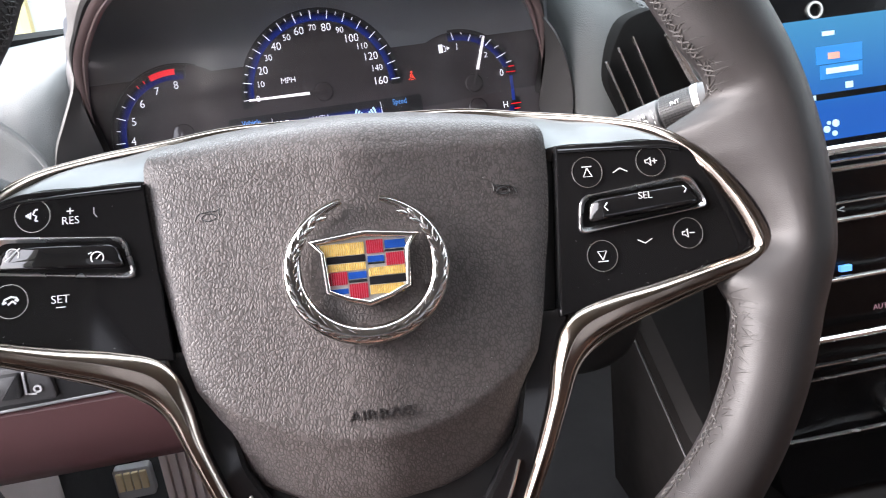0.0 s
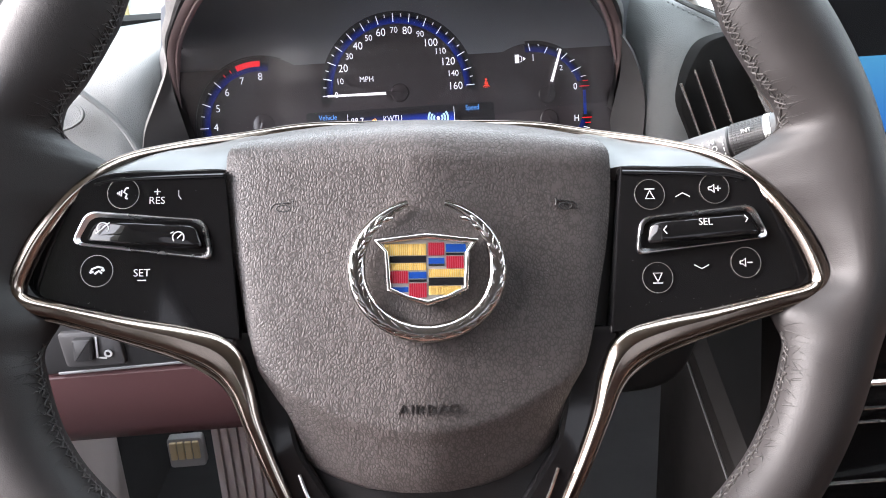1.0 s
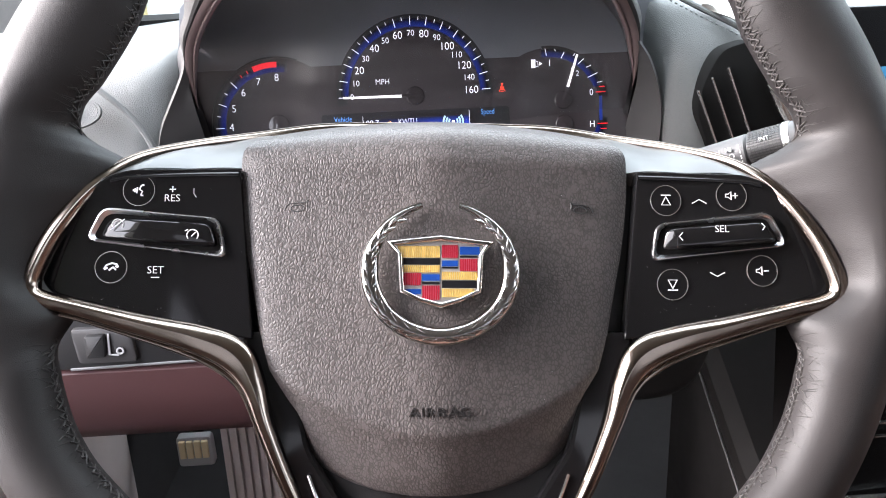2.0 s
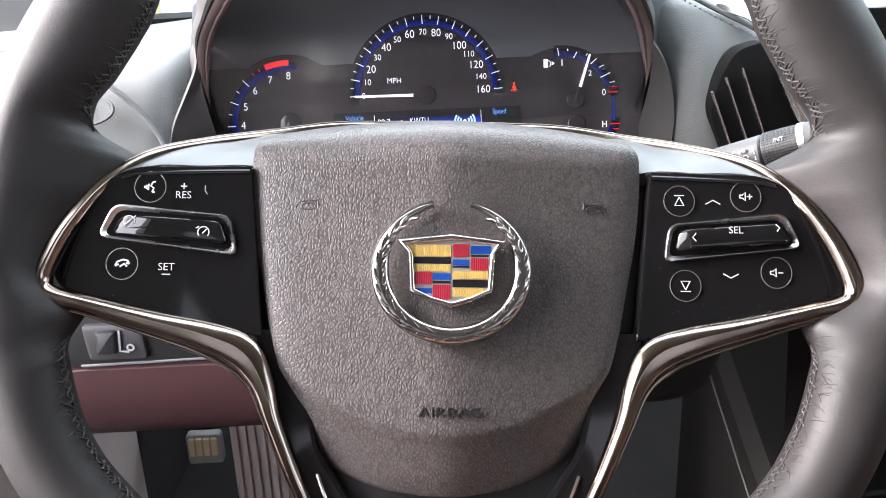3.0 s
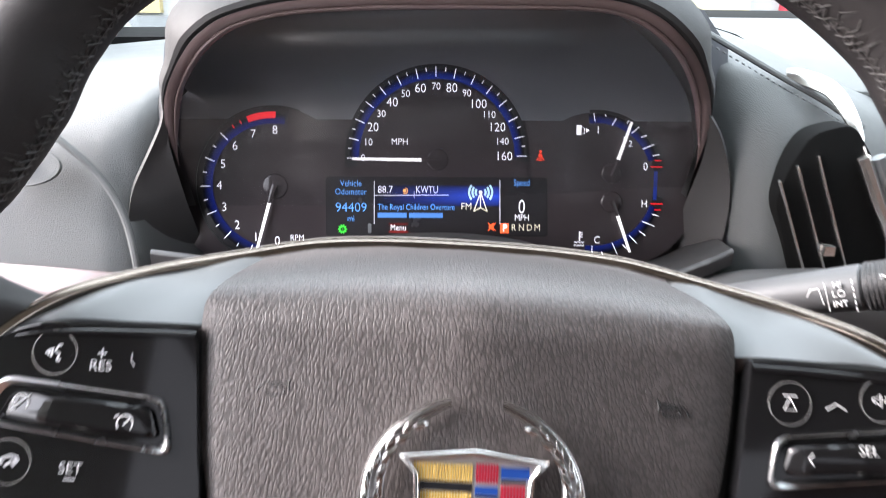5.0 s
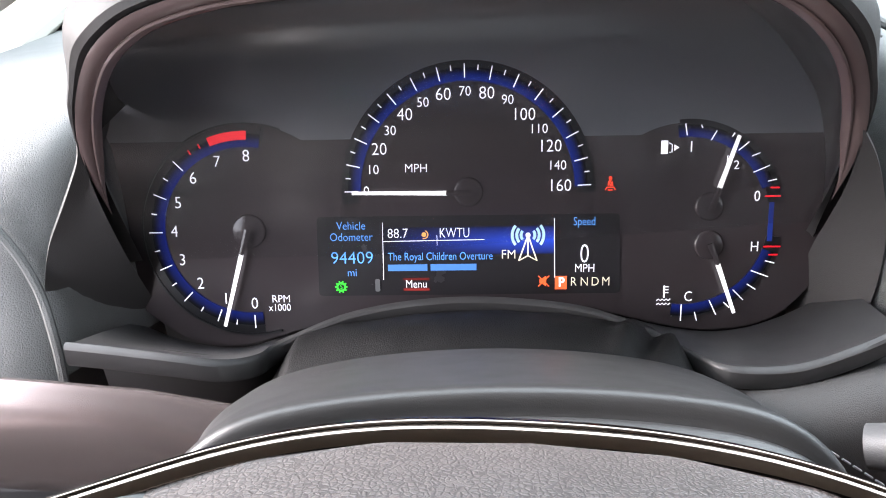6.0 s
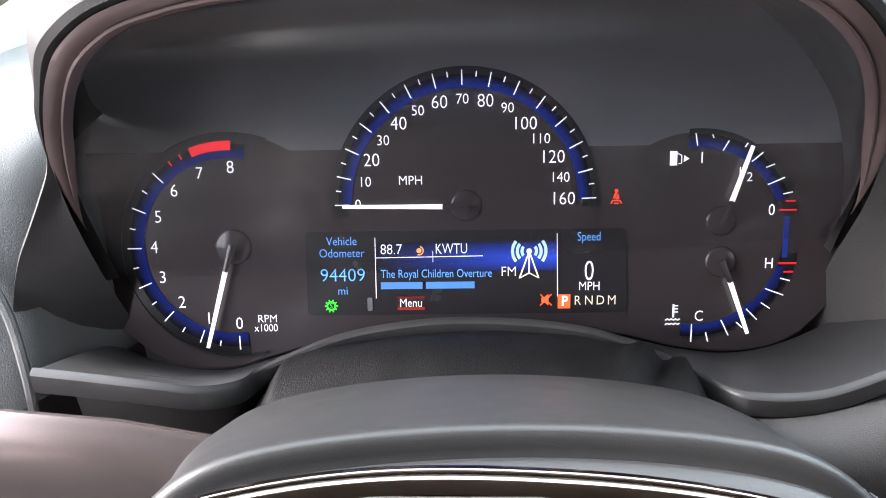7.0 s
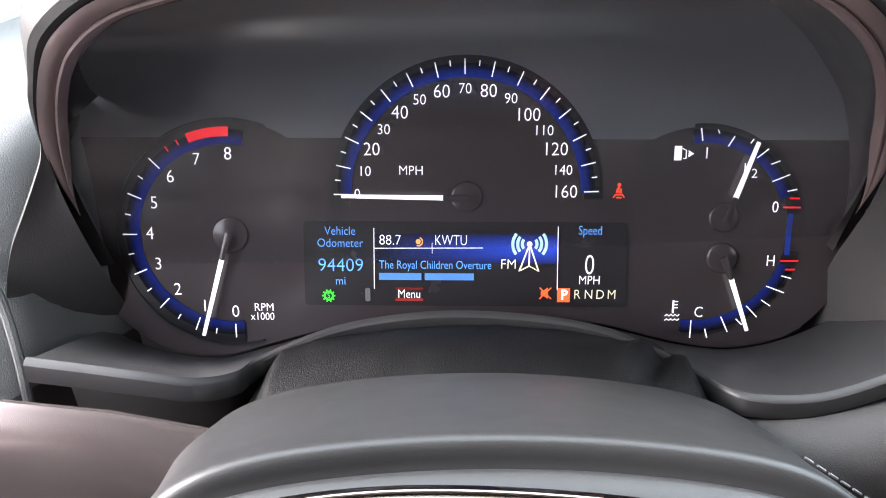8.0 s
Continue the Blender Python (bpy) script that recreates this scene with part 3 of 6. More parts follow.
def horn(cx):
    """A small bugle outline pressed into the pad."""
    s = 1 if cx < 0 else -1
    loop = [(0.0006 + 0.0027 * math.cos(k * math.pi / 8), -0.0010 + 0.0013 * math.sin(k * math.pi / 8)) for k in range(17)]
    tube_line = [(-0.0046, -0.0018), (-0.0040, -0.0002), (-0.0028, 0.0008), (0.0010, 0.0012), (0.0036, 0.0012), (0.0047, 0.0022)]
    bell = [(0.0047, 0.0022), (0.0043, 0.0008), (0.0046, -0.0008)]
    return merged(*[sweep([(cx + s * u, pad_front(cx + s * u, 0.0248 + v) - 0.0001, 0.0248 + v) for u, v in q], 0.00024, 0.0003, sides=6) for q in (loop, tube_line, bell)])


part("horn_symbol", horn(-0.0568), M_BLACK, pad)
part("horn_symbol", horn(0.0565), M_BLACK, pad)

# emblem: open wreath and a shield
EY = -0.0006
W0 = []
for i in range(97):
    a = radians(104 + 332 * i / 96)
    e = min(i, 96 - i) / 96
    w = 0.0033 * min(1.0, 0.30 + e * 3.2)
    W0.append((Vector(((0.0304 - w) * math.cos(a), EY - 0.001, (0.0276 - w) * math.sin(a) - 0.0020)), w))
emblem = part("emblem_wreath", sweep([p for p, w in W0], [w for p, w in W0], [0.0006 + w * 0.45 for p, w in W0], sides=16), M_WREATH, wheel, "polished chrome wreath of leaves open at the top")
for edge in (-0.93, 0.93):
    part("wreath_rim", sweep([p + Vector((p.x, 0, p.z + 0.0020)).normalized() * w * edge + Vector((0, -0.0004, 0)) for p, w in W0], 0.00042, 0.0007, sides=8), M_CHROME, emblem, "bright rounded edge of the wreath")
leaf = []
for side in (-1, 1):
    for turn in (-1, 1):
        for k in range(11):
            a = 7 + k * 13.2 + (0 if side > 0 else 6.6)
            if a > 150:
                continue
            q = radians(270 + turn * a)
            size = 1.0 - 0.35 * ease(95, 150, a)
            r = 0.0272 + side * 0.00115 * size
            c = Vector((r * math.cos(q), EY - 0.0026 + 0.0004 * (1 - size), (r - 0.0028) * math.sin(q) - 0.0020))
            along = Vector((-math.sin(q), 0, math.cos(q) * 0.91)) * turn
            out = Vector((math.cos(q), 0, math.sin(q)))
            d = (along * 0.96 + out * side * 0.26).normalized() * size
            n = Vector((0, -1, 0))
            leaf.append(sweep([c - d * 0.0031 + n * 0.0001, c - d * 0.0018, c, c + d * 0.0018, c + d * 0.0033 + n * 0.0002], [0.0001, 0.0009 * size, 0.00115 * size, 0.0008 * size, 0.0001], [0.0001, 0.0004, 0.00055, 0.0004, 0.0001], sides=8))
part("wreath_leaves", merged(*leaf), M_CHROME, emblem, "bright raised laurel leaves")
SH = [(-0.0213, 0.0110), (0.0, 0.0134), (0.0208, 0.0108), (0.0168, 0.0062), (0.0158, -0.0090), (0.0080, -0.0128), (0.0, -0.0152), (-0.0080, -0.0128), (-0.0158, -0.0090), (-0.0168, 0.0062)]
IN = [(-0.0172, 0.0092), (0.0, 0.0110), (0.0170, 0.0090), (0.0148, 0.0058), (0.0139, -0.0079), (0.0076, -0.0107), (0.0, -0.0128), (-0.0076, -0.0107), (-0.0139, -0.0079), (-0.0148, 0.0058)]
SX, SZ, SHIFT_Z = 0.985, 0.985, -0.0009
SH = [(x * SX, z * SZ + SHIFT_Z) for x, z in SH]
IN = [(x * SX, z * 0.98 + SHIFT_Z) for x, z in IN]
rows = []
for (x0, z0), (x1, z1) in zip(SH + SH[:1], IN + IN[:1]):
    rows.append([(x0, 0.0012, z0), (x0, EY - 0.0016, z0)] + [(x0 + (x1 - x0) * (0.5 - 0.5 * math.cos(q)), EY - 0.0022 - 0.0014 * math.sin(q), z0 + (z1 - z0) * (0.5 - 0.5 * math.cos(q))) for q in np.linspace(0.3, 2.84, 7)] + [(x1, 0.0012, z1)])
shield = part("shield_frame", loft(rows, True), M_CHROME, wheel, "chrome shield frame with coloured enamel fields", sharp=50)
part("shield_field", prism(IN, EY - 0.00235, 0.0010), M_LINE, shield, smooth=False)
TILES = [(M_GOLD, -0.0165, -0.0004, 0.0046, 0.0090), (M_DARKEN, -0.0144, -0.0004, 0.0018, 0.0042), (M_GOLD, -0.0143, -0.0004, -0.0012, 0.0014),
         (M_RED, 0.0005, 0.0066, 0.0045, 0.0094), (M_BLUE, 0.0074, 0.0150, 0.0058, 0.0088), (M_DARKEN, 0.0074, 0.0142, 0.0046, 0.0053), (M_BLUE, 0.0005, 0.0066, 0.0012, 0.0034), (M_DARKEN, 0.0005, 0.0066, 0.0004, 0.0009), (M_RED, 0.0074, 0.0141, -0.0006, 0.0040),
         (M_RED, -0.0142, -0.0076, -0.0062, -0.0016), (M_BLUE, -0.0071, -0.0004, -0.0044, -0.0020), (M_DARKEN, -0.0071, -0.0004, -0.0058, -0.0049), (M_BLUE, -0.0139, -0.0076, -0.0096, -0.0078), (M_RED, -0.0071, -0.0004, -0.0118, -0.0064),
         (M_GOLD, 0.0005, 0.0141, -0.0040, -0.0010), (M_DARKEN, 0.0005, 0.0139, -0.0072, -0.0044), (M_GOLD, 0.0005, 0.0128, -0.0108, -0.0076)]
for m, x0, x1, z0, z1 in TILES:
    x0, x1, z0, z1 = x0 * SX - 0.00004, x1 * SX + 0.00004, z0 * 0.98 + SHIFT_Z - 0.00005, z1 * 0.98 + SHIFT_Z + 0.00005
    if m in (M_RED, M_GOLD):
        n = max(3, int((x1 - x0) / 0.00075))
        fl = []
        for i in range(n):
            a, b = x0 + (x1 - x0) * i / n, x0 + (x1 - x0) * (i + 1) / n
            fl.append(box(a + 0.00008, b - 0.00008, EY - 0.0026, EY - 0.0014, z0, z1))
        fl.append(box(x0, x1, EY - 0.0022, EY - 0.0014, z0, z1))
        part("enamel_field", merged(*fl), m, shield, smooth=False)
    else:
        part("enamel_field", box(x0, x1, EY - 0.0025, EY - 0.0014, z0, z1), m, shield, smooth=False)

# switch panels: the outline, then rings, bezel, rocker and prints
PANEL = rounded([(-0.0795, 0.0400), (-0.1225, 0.0394), (-0.1318, 0.0365), (-0.1425, 0.0262), (-0.1500, 0.0148), (-0.1545, 0.0030), (-0.1555, -0.0085), (-0.1490, -0.0125), (-0.1290, -0.0160), (-0.0850, -0.0255), (-0.0728, -0.0275), (-0.0761, 0.0056)], [0.001, 0.004, 0.004, 0.008, 0.008, 0.004, 0.002, 0.002, 0.01, 0.004, 0.001, 0.01], 4)
PY = 0.0085


def switches(sign, frame_pts, rings, prints):
    name = "left" if sign < 0 else "right"
    pl = prism(PANEL, PY, 0.020, 0.0006, 2)
    panel = part(name + "_switch_panel", pl if sign < 0 else mirrored(pl), M_PIANO, wheel, "glossy black switch panel with white symbols", sharp=8)
    edge = loft([[(x, PY + 0.0004, 0.0392 - d), (x, PY - 0.0006, 0.0380 - d), (x, PY - 0.0008, 0.0374 - d), (x, PY - 0.0006, 0.0369 - d), (x, PY + 0.0004, 0.0366 - d)] for x, d in ((-0.0800, 0.0), (-0.0950, 0.0003), (-0.1100, 0.0008), (-0.1240, 0.0016), (-0.1300, 0.0030))])
    part("raised_edge", edge if sign < 0 else mirrored(edge), M_PIANO, panel, "rounded gloss ridge along the top", sharp=50)
    o = [Vector((x, 0, z)) for x, z in rounded(frame_pts, 0.0042, 6)]
    o = [p.lerp(q, k / n) for p, q in zip(o, o[1:] + o[:1]) for n in (max(1, round((q - p).length / 0.0016)),) for k in range(n)]
    c = sum(o, Vector()) / len(o)

    def inner(p, d):
        q = p - c
        return c + Vector((q.x * (1 - d / 0.0265), 0, q.z * (1 - d / 0.0092)))
    # raised thin edge, then a funnel that falls back to the rocker
    rows = []
    for p in o + o[:1]:
        rows.append([(inner(p, d).x, PY + h, inner(p, d).z) for d, h in ((0.0, 0.0005), (0.0, -0.0009), (0.0003, -0.0015), (0.0008, -0.0016), (0.0012, -0.0012), (0.0034, 0.0016), (0.0034, 0.0026))])
    part("rocker_bezel", loft(rows), M_BEZELCHROME, panel, "bright chrome rocker frame", sharp=24)
    # rocker: a bowed bar whose outer end is dished towards the side window
    ends = [inner(p, 0.0040) for p in o]
    x0, x1 = min(p.x for p in ends), max(p.x for p in ends)

    def bow(p):
        u = (p.x - x0) / (x1 - x0)
        if sign < 0:
            return 0.0030 - 0.0135 * max(0, 0.40 - u) ** 1.6 - 0.0016 * max(0, u - 0.75) ** 1.5
        d = max(0, 0.145 - u)
        return 0.0036 - 0.0305 * d * d / (d + 0.02) - 0.0016 * max(0, u - 0.75) ** 1.5
    rows = [[Vector((p.x, PY + 0.003, p.z)) for p in ends]]
    for d, h in ((0.0040, 0.0012), (0.0043, 0.0005), (0.0049, 0.0001), (0.0056, 0.0), (0.0066, -0.0001), (0.0078, -0.0002), (0.0086, -0.0002), (0.0091, -0.0002)):
        rows.append([Vector((q.x, PY - bow(q) + h, q.z)) for q in (inner(p, d) for p in o)])
    part("rocker", loft(rows, True, True), M_PIANO, panel, "glossy black rocker switch", sharp=30)
    for x, z in rings:
        part("button_ring", ring(x, z, 0.0060, 0.00625, PY - 0.0004, PY + 0.001, 40), M_SILVER, panel)
        part("button", disc(x, z, 0.0058, PY - 0.0002, PY + 0.001, 32), M_PIANO, panel, sharp=15)
    for pr in prints:
        part("symbol", pr, M_WHITE, panel, smooth=False)


SY = PY - 0.0004
RK = PY - 0.0034


def lines(x, z, *strokes, w=0.00055, y=SY, s=1.0):
    return merged(*[stroke([(x + p[0] * s, z + p[1] * s) for p in q], w, y, 0.0001) for q in strokes])


def arc_pts(cx, cz, r, a0, a1, n=10):
    return [(cx + r * math.cos(radians(a0 + (a1 - a0) * i / n)), cz + r * math.sin(radians(a0 + (a1 - a0) * i / n))) for i in range(n + 1)]


VOICE = lines(-0.1187, 0.0308, [(0.0010, 0.0020), (0.0002, 0.0004), (0.0014, -0.0004), (0.0008, -0.0020)], [(0.0010, 0.0020), (0.0020, 0.0021)], [(0.0008, -0.0020), (0.0018, -0.0021)], [(-0.0006, 0.0012), (-0.0008, -0.0012)], [(-0.0014, 0.0008), (-0.0015, -0.0008)], [(-0.0021, 0.0004), (-0.0021, -0.0004)], w=0.0008)
PHONE = lines(-0.1280, 0.0003, [(-0.0026, -0.0008), (-0.0018, 0.0008), (0.0004, 0.0016), (0.0022, 0.0012), (0.0028, 0.0000)], [(-0.0026, -0.0008), (-0.0012, -0.0002)], [(0.0016, 0.0004), (0.0028, 0.0000)], [(-0.0008, -0.0012), (0.0008, 0.0000), (0.0020, -0.0010)], w=0.0010)
PLUS = lines(-0.1055, 0.0313, [(-0.0012, 0), (0.0012, 0)], [(0, -0.0012), (0, 0.0012)])
BARM = lines(-0.1108, -0.0036, [(-0.0016, 0), (0.0016, 0)])
HOOK = lines(-0.0968, 0.0300, [(-0.0004, 0.0018), (-0.0004, -0.0004), (0.0006, -0.0018)], w=0.0003)
CRUISE1 = lines(-0.1255, 0.0168, arc_pts(0, 0, 0.0022, -40, 220), [(-0.0026, -0.0022), (0.0026, 0.0022)], [(0, 0), (0.0012, 0.0012)], y=RK + 0.0010)
CRUISE2 = lines(-0.0962, 0.0127, arc_pts(0, 0, 0.0022, -40, 220), [(-0.0004, -0.0004), (0.0012, 0.0012)], [(-0.0030, 0.0016), (-0.0018, 0.0022)], y=RK)
switches(-1, [(-0.1382, 0.0108), (-0.1325, 0.0240), (-0.0868, 0.0200), (-0.0832, 0.0040)], [(-0.1187, 0.0308), (-0.1280, 0.0003)],
         [VOICE, PHONE, PLUS, BARM, HOOK, CRUISE1, CRUISE2, lettering("RES", 0.0041, -0.1056, 0.0277, SY), lettering("SET", 0.0042, -0.1108, -0.0008, SY)])
UP = lines(0.0908, 0.0283, [(-0.0020, 0.0022), (0.0020, 0.0022)], [(0, 0.0016), (-0.0018, -0.0018), (0.0018, -0.0018), (0, 0.0016)])
DOWN = lines(0.0925, -0.0055, [(-0.0020, -0.0022), (0.0020, -0.0022)], [(0, -0.0016), (-0.0018, 0.0018), (0.0018, 0.0018), (0, -0.0016)])
SPK = [[(-0.0024, 0.0006), (-0.0024, -0.0006), (-0.0014, -0.0006), (-0.0002, -0.0017), (-0.0002, 0.0017), (-0.0014, 0.0006), (-0.0024, 0.0006)]]
VUP = lines(0.1176, 0.0305, *SPK, [(0.0004, 0), (0.0026, 0)], [(0.0015, -0.0011), (0.0015, 0.0011)])
VDN = lines(0.1288, 0.0001, *SPK, [(0.0006, 0), (0.0026, 0)])
CHU = lines(0.1043, 0.0280, [(-0.0030, -0.0008), (0, 0.0008), (0.0030, -0.0008)])
CHD = lines(0.1106, -0.0014, [(-0.0030, 0.0008), (0, -0.0008), (0.0030, 0.0008)])
CHL = lines(0.0952, 0.0133, [(0.0008, 0.0016), (-0.0006, 0), (0.0008, -0.0016)], y=RK - 0.0005)
CHR = lines(0.1285, 0.0175, [(-0.0008, 0.0014), (0.0006, 0), (-0.0004, -0.0014)], y=RK - 0.0005)
switches(1, [(0.0838, 0.0036), (0.0864, 0.0188), (0.1330, 0.0240), (0.1392, 0.0100)], [(0.0908, 0.0283), (0.1176, 0.0305), (0.1288, 0.0001), (0.0925, -0.0055)],
         [UP, DOWN, VUP, VDN, CHU, CHD, CHL, CHR, lettering("SEL", 0.0040, 0.1118, 0.0163, RK - 0.0005)])

# dust and short fibres caught on the switch panels and the pad
fluff = []
for i in range(54):
    s = rng.choice((-1, 1))
    x, z = rng.uniform(0.078, 0.140), rng.uniform(-0.014, 0.034)
    if i < 34:
        z = -0.0225 + 0.085 * (x - 0.0735) + rng.uniform(0.0, 0.006)
    q, l = rng.uniform(0, 6.3), rng.choice((0.0001, 0.00014, 0.0002, 0.0005))
    fluff.append(sweep([(s * x, PY - 0.0001, z), (s * x + l * math.cos(q), PY - 0.00022, z + l * math.sin(q))], 0.00005, 0.00005, sides=4))
for i in range(26):
    x, z = rng.uniform(-0.06, 0.06), rng.uniform(-0.075, 0.03)
    fluff.append(sweep([(x, pad_front(x, z) - 0.0001, z), (x + 0.00015, pad_front(x, z) - 0.0002, z + 0.0001)], 0.0001, 0.0001, sides=4))
tagged(part("dust", merged(*fluff), M_PALE, wheel, "pale specks of dust and short fibres"), kind="stuff")

# ---- instrument cluster ----
cluster = thing("instrument_cluster", "dark instrument cluster with lit white dials and colour display", "instrument cluster", CLUSTER)
FACE = spline([(-0.182, 0, -0.060), (-0.148, 0, -0.0865), (-0.122, 0, -0.0900), (-0.1015, 0, -0.0850), (-0.0706, 0, -0.0765), (-0.0325, 0, -0.0710), (0.0052, 0, -0.0705), (0.0428, 0, -0.0735), (0.0806, 0, -0.0825), (0.1057, 0, -0.0845), (0.1303, 0, -0.0780), (0.150, 0, -0.058)], 40)
TOP = [(0.168, 0.020), (0.166, 0.052), (0.150, 0.074), (0.120, 0.086), (-0.125, 0.086), (-0.158, 0.074), (-0.180, 0.052), (-0.184, 0.020)]
outline = [(min(0.168, max(-0.184, p.x)), p.z) for p in FACE] + TOP
part("face", prism(outline, 0.0, 0.012), M_GAUGE, cluster, "matt black gauge face", smooth=False)
TU, TV = -0.1150, -0.0350
# panel that carries the painted reflection above the dials
part("upper_panel", prism([(-0.184, 0.0066), (0.168, 0.0066)] + TOP, -0.0003, 0.002), M_UPPER, cluster, "smooth panel above the dials, lens reflection painted in blue-grey", smooth=False)
part("dial_plate", disc(-0.0135, -0.0170, 0.0578, -0.00045, 0.001, 64), M_GAUGE, cluster, smooth=False)
part("dial_plate", disc(TU, TV, 0.0492, -0.00045, 0.001, 64), M_GAUGE, cluster, smooth=False)
part("dial_plate", disc(0.0860, -0.0325, 0.0445, -0.00045, 0.001, 64), M_GAUGE, cluster, smooth=False)


def dial_arc(cx, cz, r0, r1, a0, a1, y, h=0.0003, n=48):
    return ring(cx, cz, r0, r1, y - h - 0.0002, y, n, a0, a1)


speedo = part("speedometer", ring(-0.0135, -0.0170, 0.0500, 0.0575, -0.0007, 0.0010, 64, -2, 186), M_TROUGH, cluster, "half-round speedometer scale")
part("scale_glow", dial_arc(-0.0135, -0.0170, 0.0488, 0.0545, 1, 181, -0.0006), scale_glow("speedo_glow", -0.0135, -0.0170, 0.0490, 0.0542, (0.012, 0.050, 0.50), 0.27), speedo)
hubs = [(-0.0131, -0.0180, 0.0068), (TU, TV, 0.0080), (0.0966, -0.0262, 0.0066), (0.0972, -0.0440, 0.0068)]
for (u, v, r), (eu, ev) in zip(hubs, ((-0.0229, -0.0180), (-0.1182, -0.0450), (0.0996, -0.0175), (0.1006, -0.0522))):
    cap = part("needle_hub", disc(u, v, r, -0.0016, 0.0, 40, 0.0010), M_GAUGE, cluster, "low black cap over the needle's pivot", sharp=50)
    d = Vector((eu - u, 0, ev - v)).normalized() * 0.0012
    part("needle_foot", sweep([(u - d.x, -0.0040, v - d.z), ((u + eu) / 2, -0.0042, (v + ev) / 2), (eu + d.x * 0.3, -0.0042, ev + d.z * 0.3)], [0.0017, 0.0014, 0.0011], 0.0006, sides=8), M_GAUGE, cap, "dark foot of the needle")


def tick(cx, cz, a, r0, r1, w, y=-0.0010):
    c, s = math.cos(radians(a)), math.sin(radians(a))
    return stroke([(cx + r0 * c, cz + r0 * s), (cx + r1 * c, cz + r1 * s)], w, y, 0.0002)


NUMS = ["0", "10", "20", "30", "40", "50", "60", "70", "80", "90", "100", "110", "120", "140", "160"]
for i, n in enumerate(NUMS):
    a = 180.2 - i * 12.75
    part("tick", tick(-0.0135, -0.0170, a, 0.0500, 0.0562, 0.00065), M_LIT, speedo, smooth=False)
    if i < 14:
        part("tick", tick(-0.0135, -0.0170, a - 6.37, 0.0535, 0.0558, 0.00065), M_LIT, speedo, smooth=False)
    big = int(n) % 20 == 0 and n not in ("140",)
    r = (0.0440 if len(n) < 3 else 0.0420) if n != "0" else 0.0462
    size = 0.0079 if big and n != "0" else 0.0062
    part("numeral", lettering(n, size, -0.0135 + r * math.cos(radians(a)), -0.0170 + r * math.sin(radians(a)), -0.0008, wide=0.92), M_LIT, speedo, smooth=False)
part("unit_lettering", lettering("MPH", 0.0056, -0.0368, -0.0070, -0.0008, wide=0.95), M_LIT, speedo, smooth=False)


def needle(x0, z0, x1, z1, w0=0.0010, w1=0.0007, y=-0.0045):
    d = Vector((x1 - x0, 0, z1 - z0)).normalized()
    s = Vector((-d.z, 0, d.x))
    a, b = Vector((x0, 0, z0)), Vector((x1, 0, z1))
    return prism([((a + s * w0).x, (a + s * w0).z), ((b + s * w1).x, (b + s * w1).z), ((b - s * w1).x, (b - s * w1).z), ((a - s * w0).x, (a - s * w0).z)], y, y + 0.0010)


part("needle", needle(-0.0229, -0.0180, -0.0660, -0.0175), M_NEEDLE, speedo, "white lit needle at zero", smooth=False)

tach = part("tachometer", merged(ring(TU, TV, 0.0395, 0.0490, -0.0007, 0.0010, 64, 78, 276), ring(TU, TV, 0.0490, 0.0500, -0.0012, 0.0010, 64, 70, 285)), M_TROUGH, cluster, "round tachometer scale with a red zone")
part("scale_glow", dial_arc(TU, TV, 0.0390, 0.0450, 80, 276, -0.0006), scale_glow("tach_glow", TU, TV, 0.0392, 0.0446, (0.012, 0.045, 0.50), 0.20), tach)
for i in range(7):
    a = 270.5 - i * 22.6
    part("tick", tick(TU, TV, a, 0.0402, 0.0464, 0.00065), M_LIT, tach, smooth=False)
    if i < 6:
        part("tick", tick(TU, TV, a - 11.3, 0.0430, 0.0455, 0.00065), M_LIT, tach, smooth=False)
for i in range(9):
    a = 271.0 - i * 22.8
    part("numeral", lettering(str(i), 0.0078 if i != 7 else 0.0074, TU + 0.0347 * math.cos(radians(a)), TV + 0.0347 * math.sin(radians(a)), -0.0008, wide=0.92), M_LIT, tach, smooth=False)
part("red_zone", ring(TU, TV, 0.0422, 0.0462, -0.0014, -0.0002, 24, 88, 111), M_LITRED, tach, "bright red zone bar", smooth=False)
for a in (117, 124):
    part("red_mark", tick(TU, TV, a, 0.0432, 0.0455, 0.0009, -0.0012), M_LITRED, tach, smooth=False)
part("needle", needle(-0.1182, -0.0450, -0.1281, -0.0796), M_NEEDLE, tach, "white lit needle below one", smooth=False)
part("unit_lettering", lettering("RPM", 0.0050, -0.1018, -0.0676, -0.0008, wide=0.95), M_LIT, tach, smooth=False)
part("unit_lettering", lettering("x1000", 0.0050, -0.1026, -0.0718, -0.0008, wide=0.85), M_LIT, tach, smooth=False)

# fuel and temperature
GU, GV, GR = 0.0860, -0.0305, 0.0420
fuel = part("fuel_gauge", ring(GU, GV, 0.0375, 0.0440, -0.0007, 0.0010, 48, 8, 96), M_TROUGH, cluster, "fuel gauge near half full")
part("scale_glow", dial_arc(GU, GV, 0.0360, 0.0415, 20, 97, -0.0006), scale_glow("fuel_glow", GU, GV, 0.0362, 0.0410, (0.012, 0.045, 0.50), 0.20), fuel)
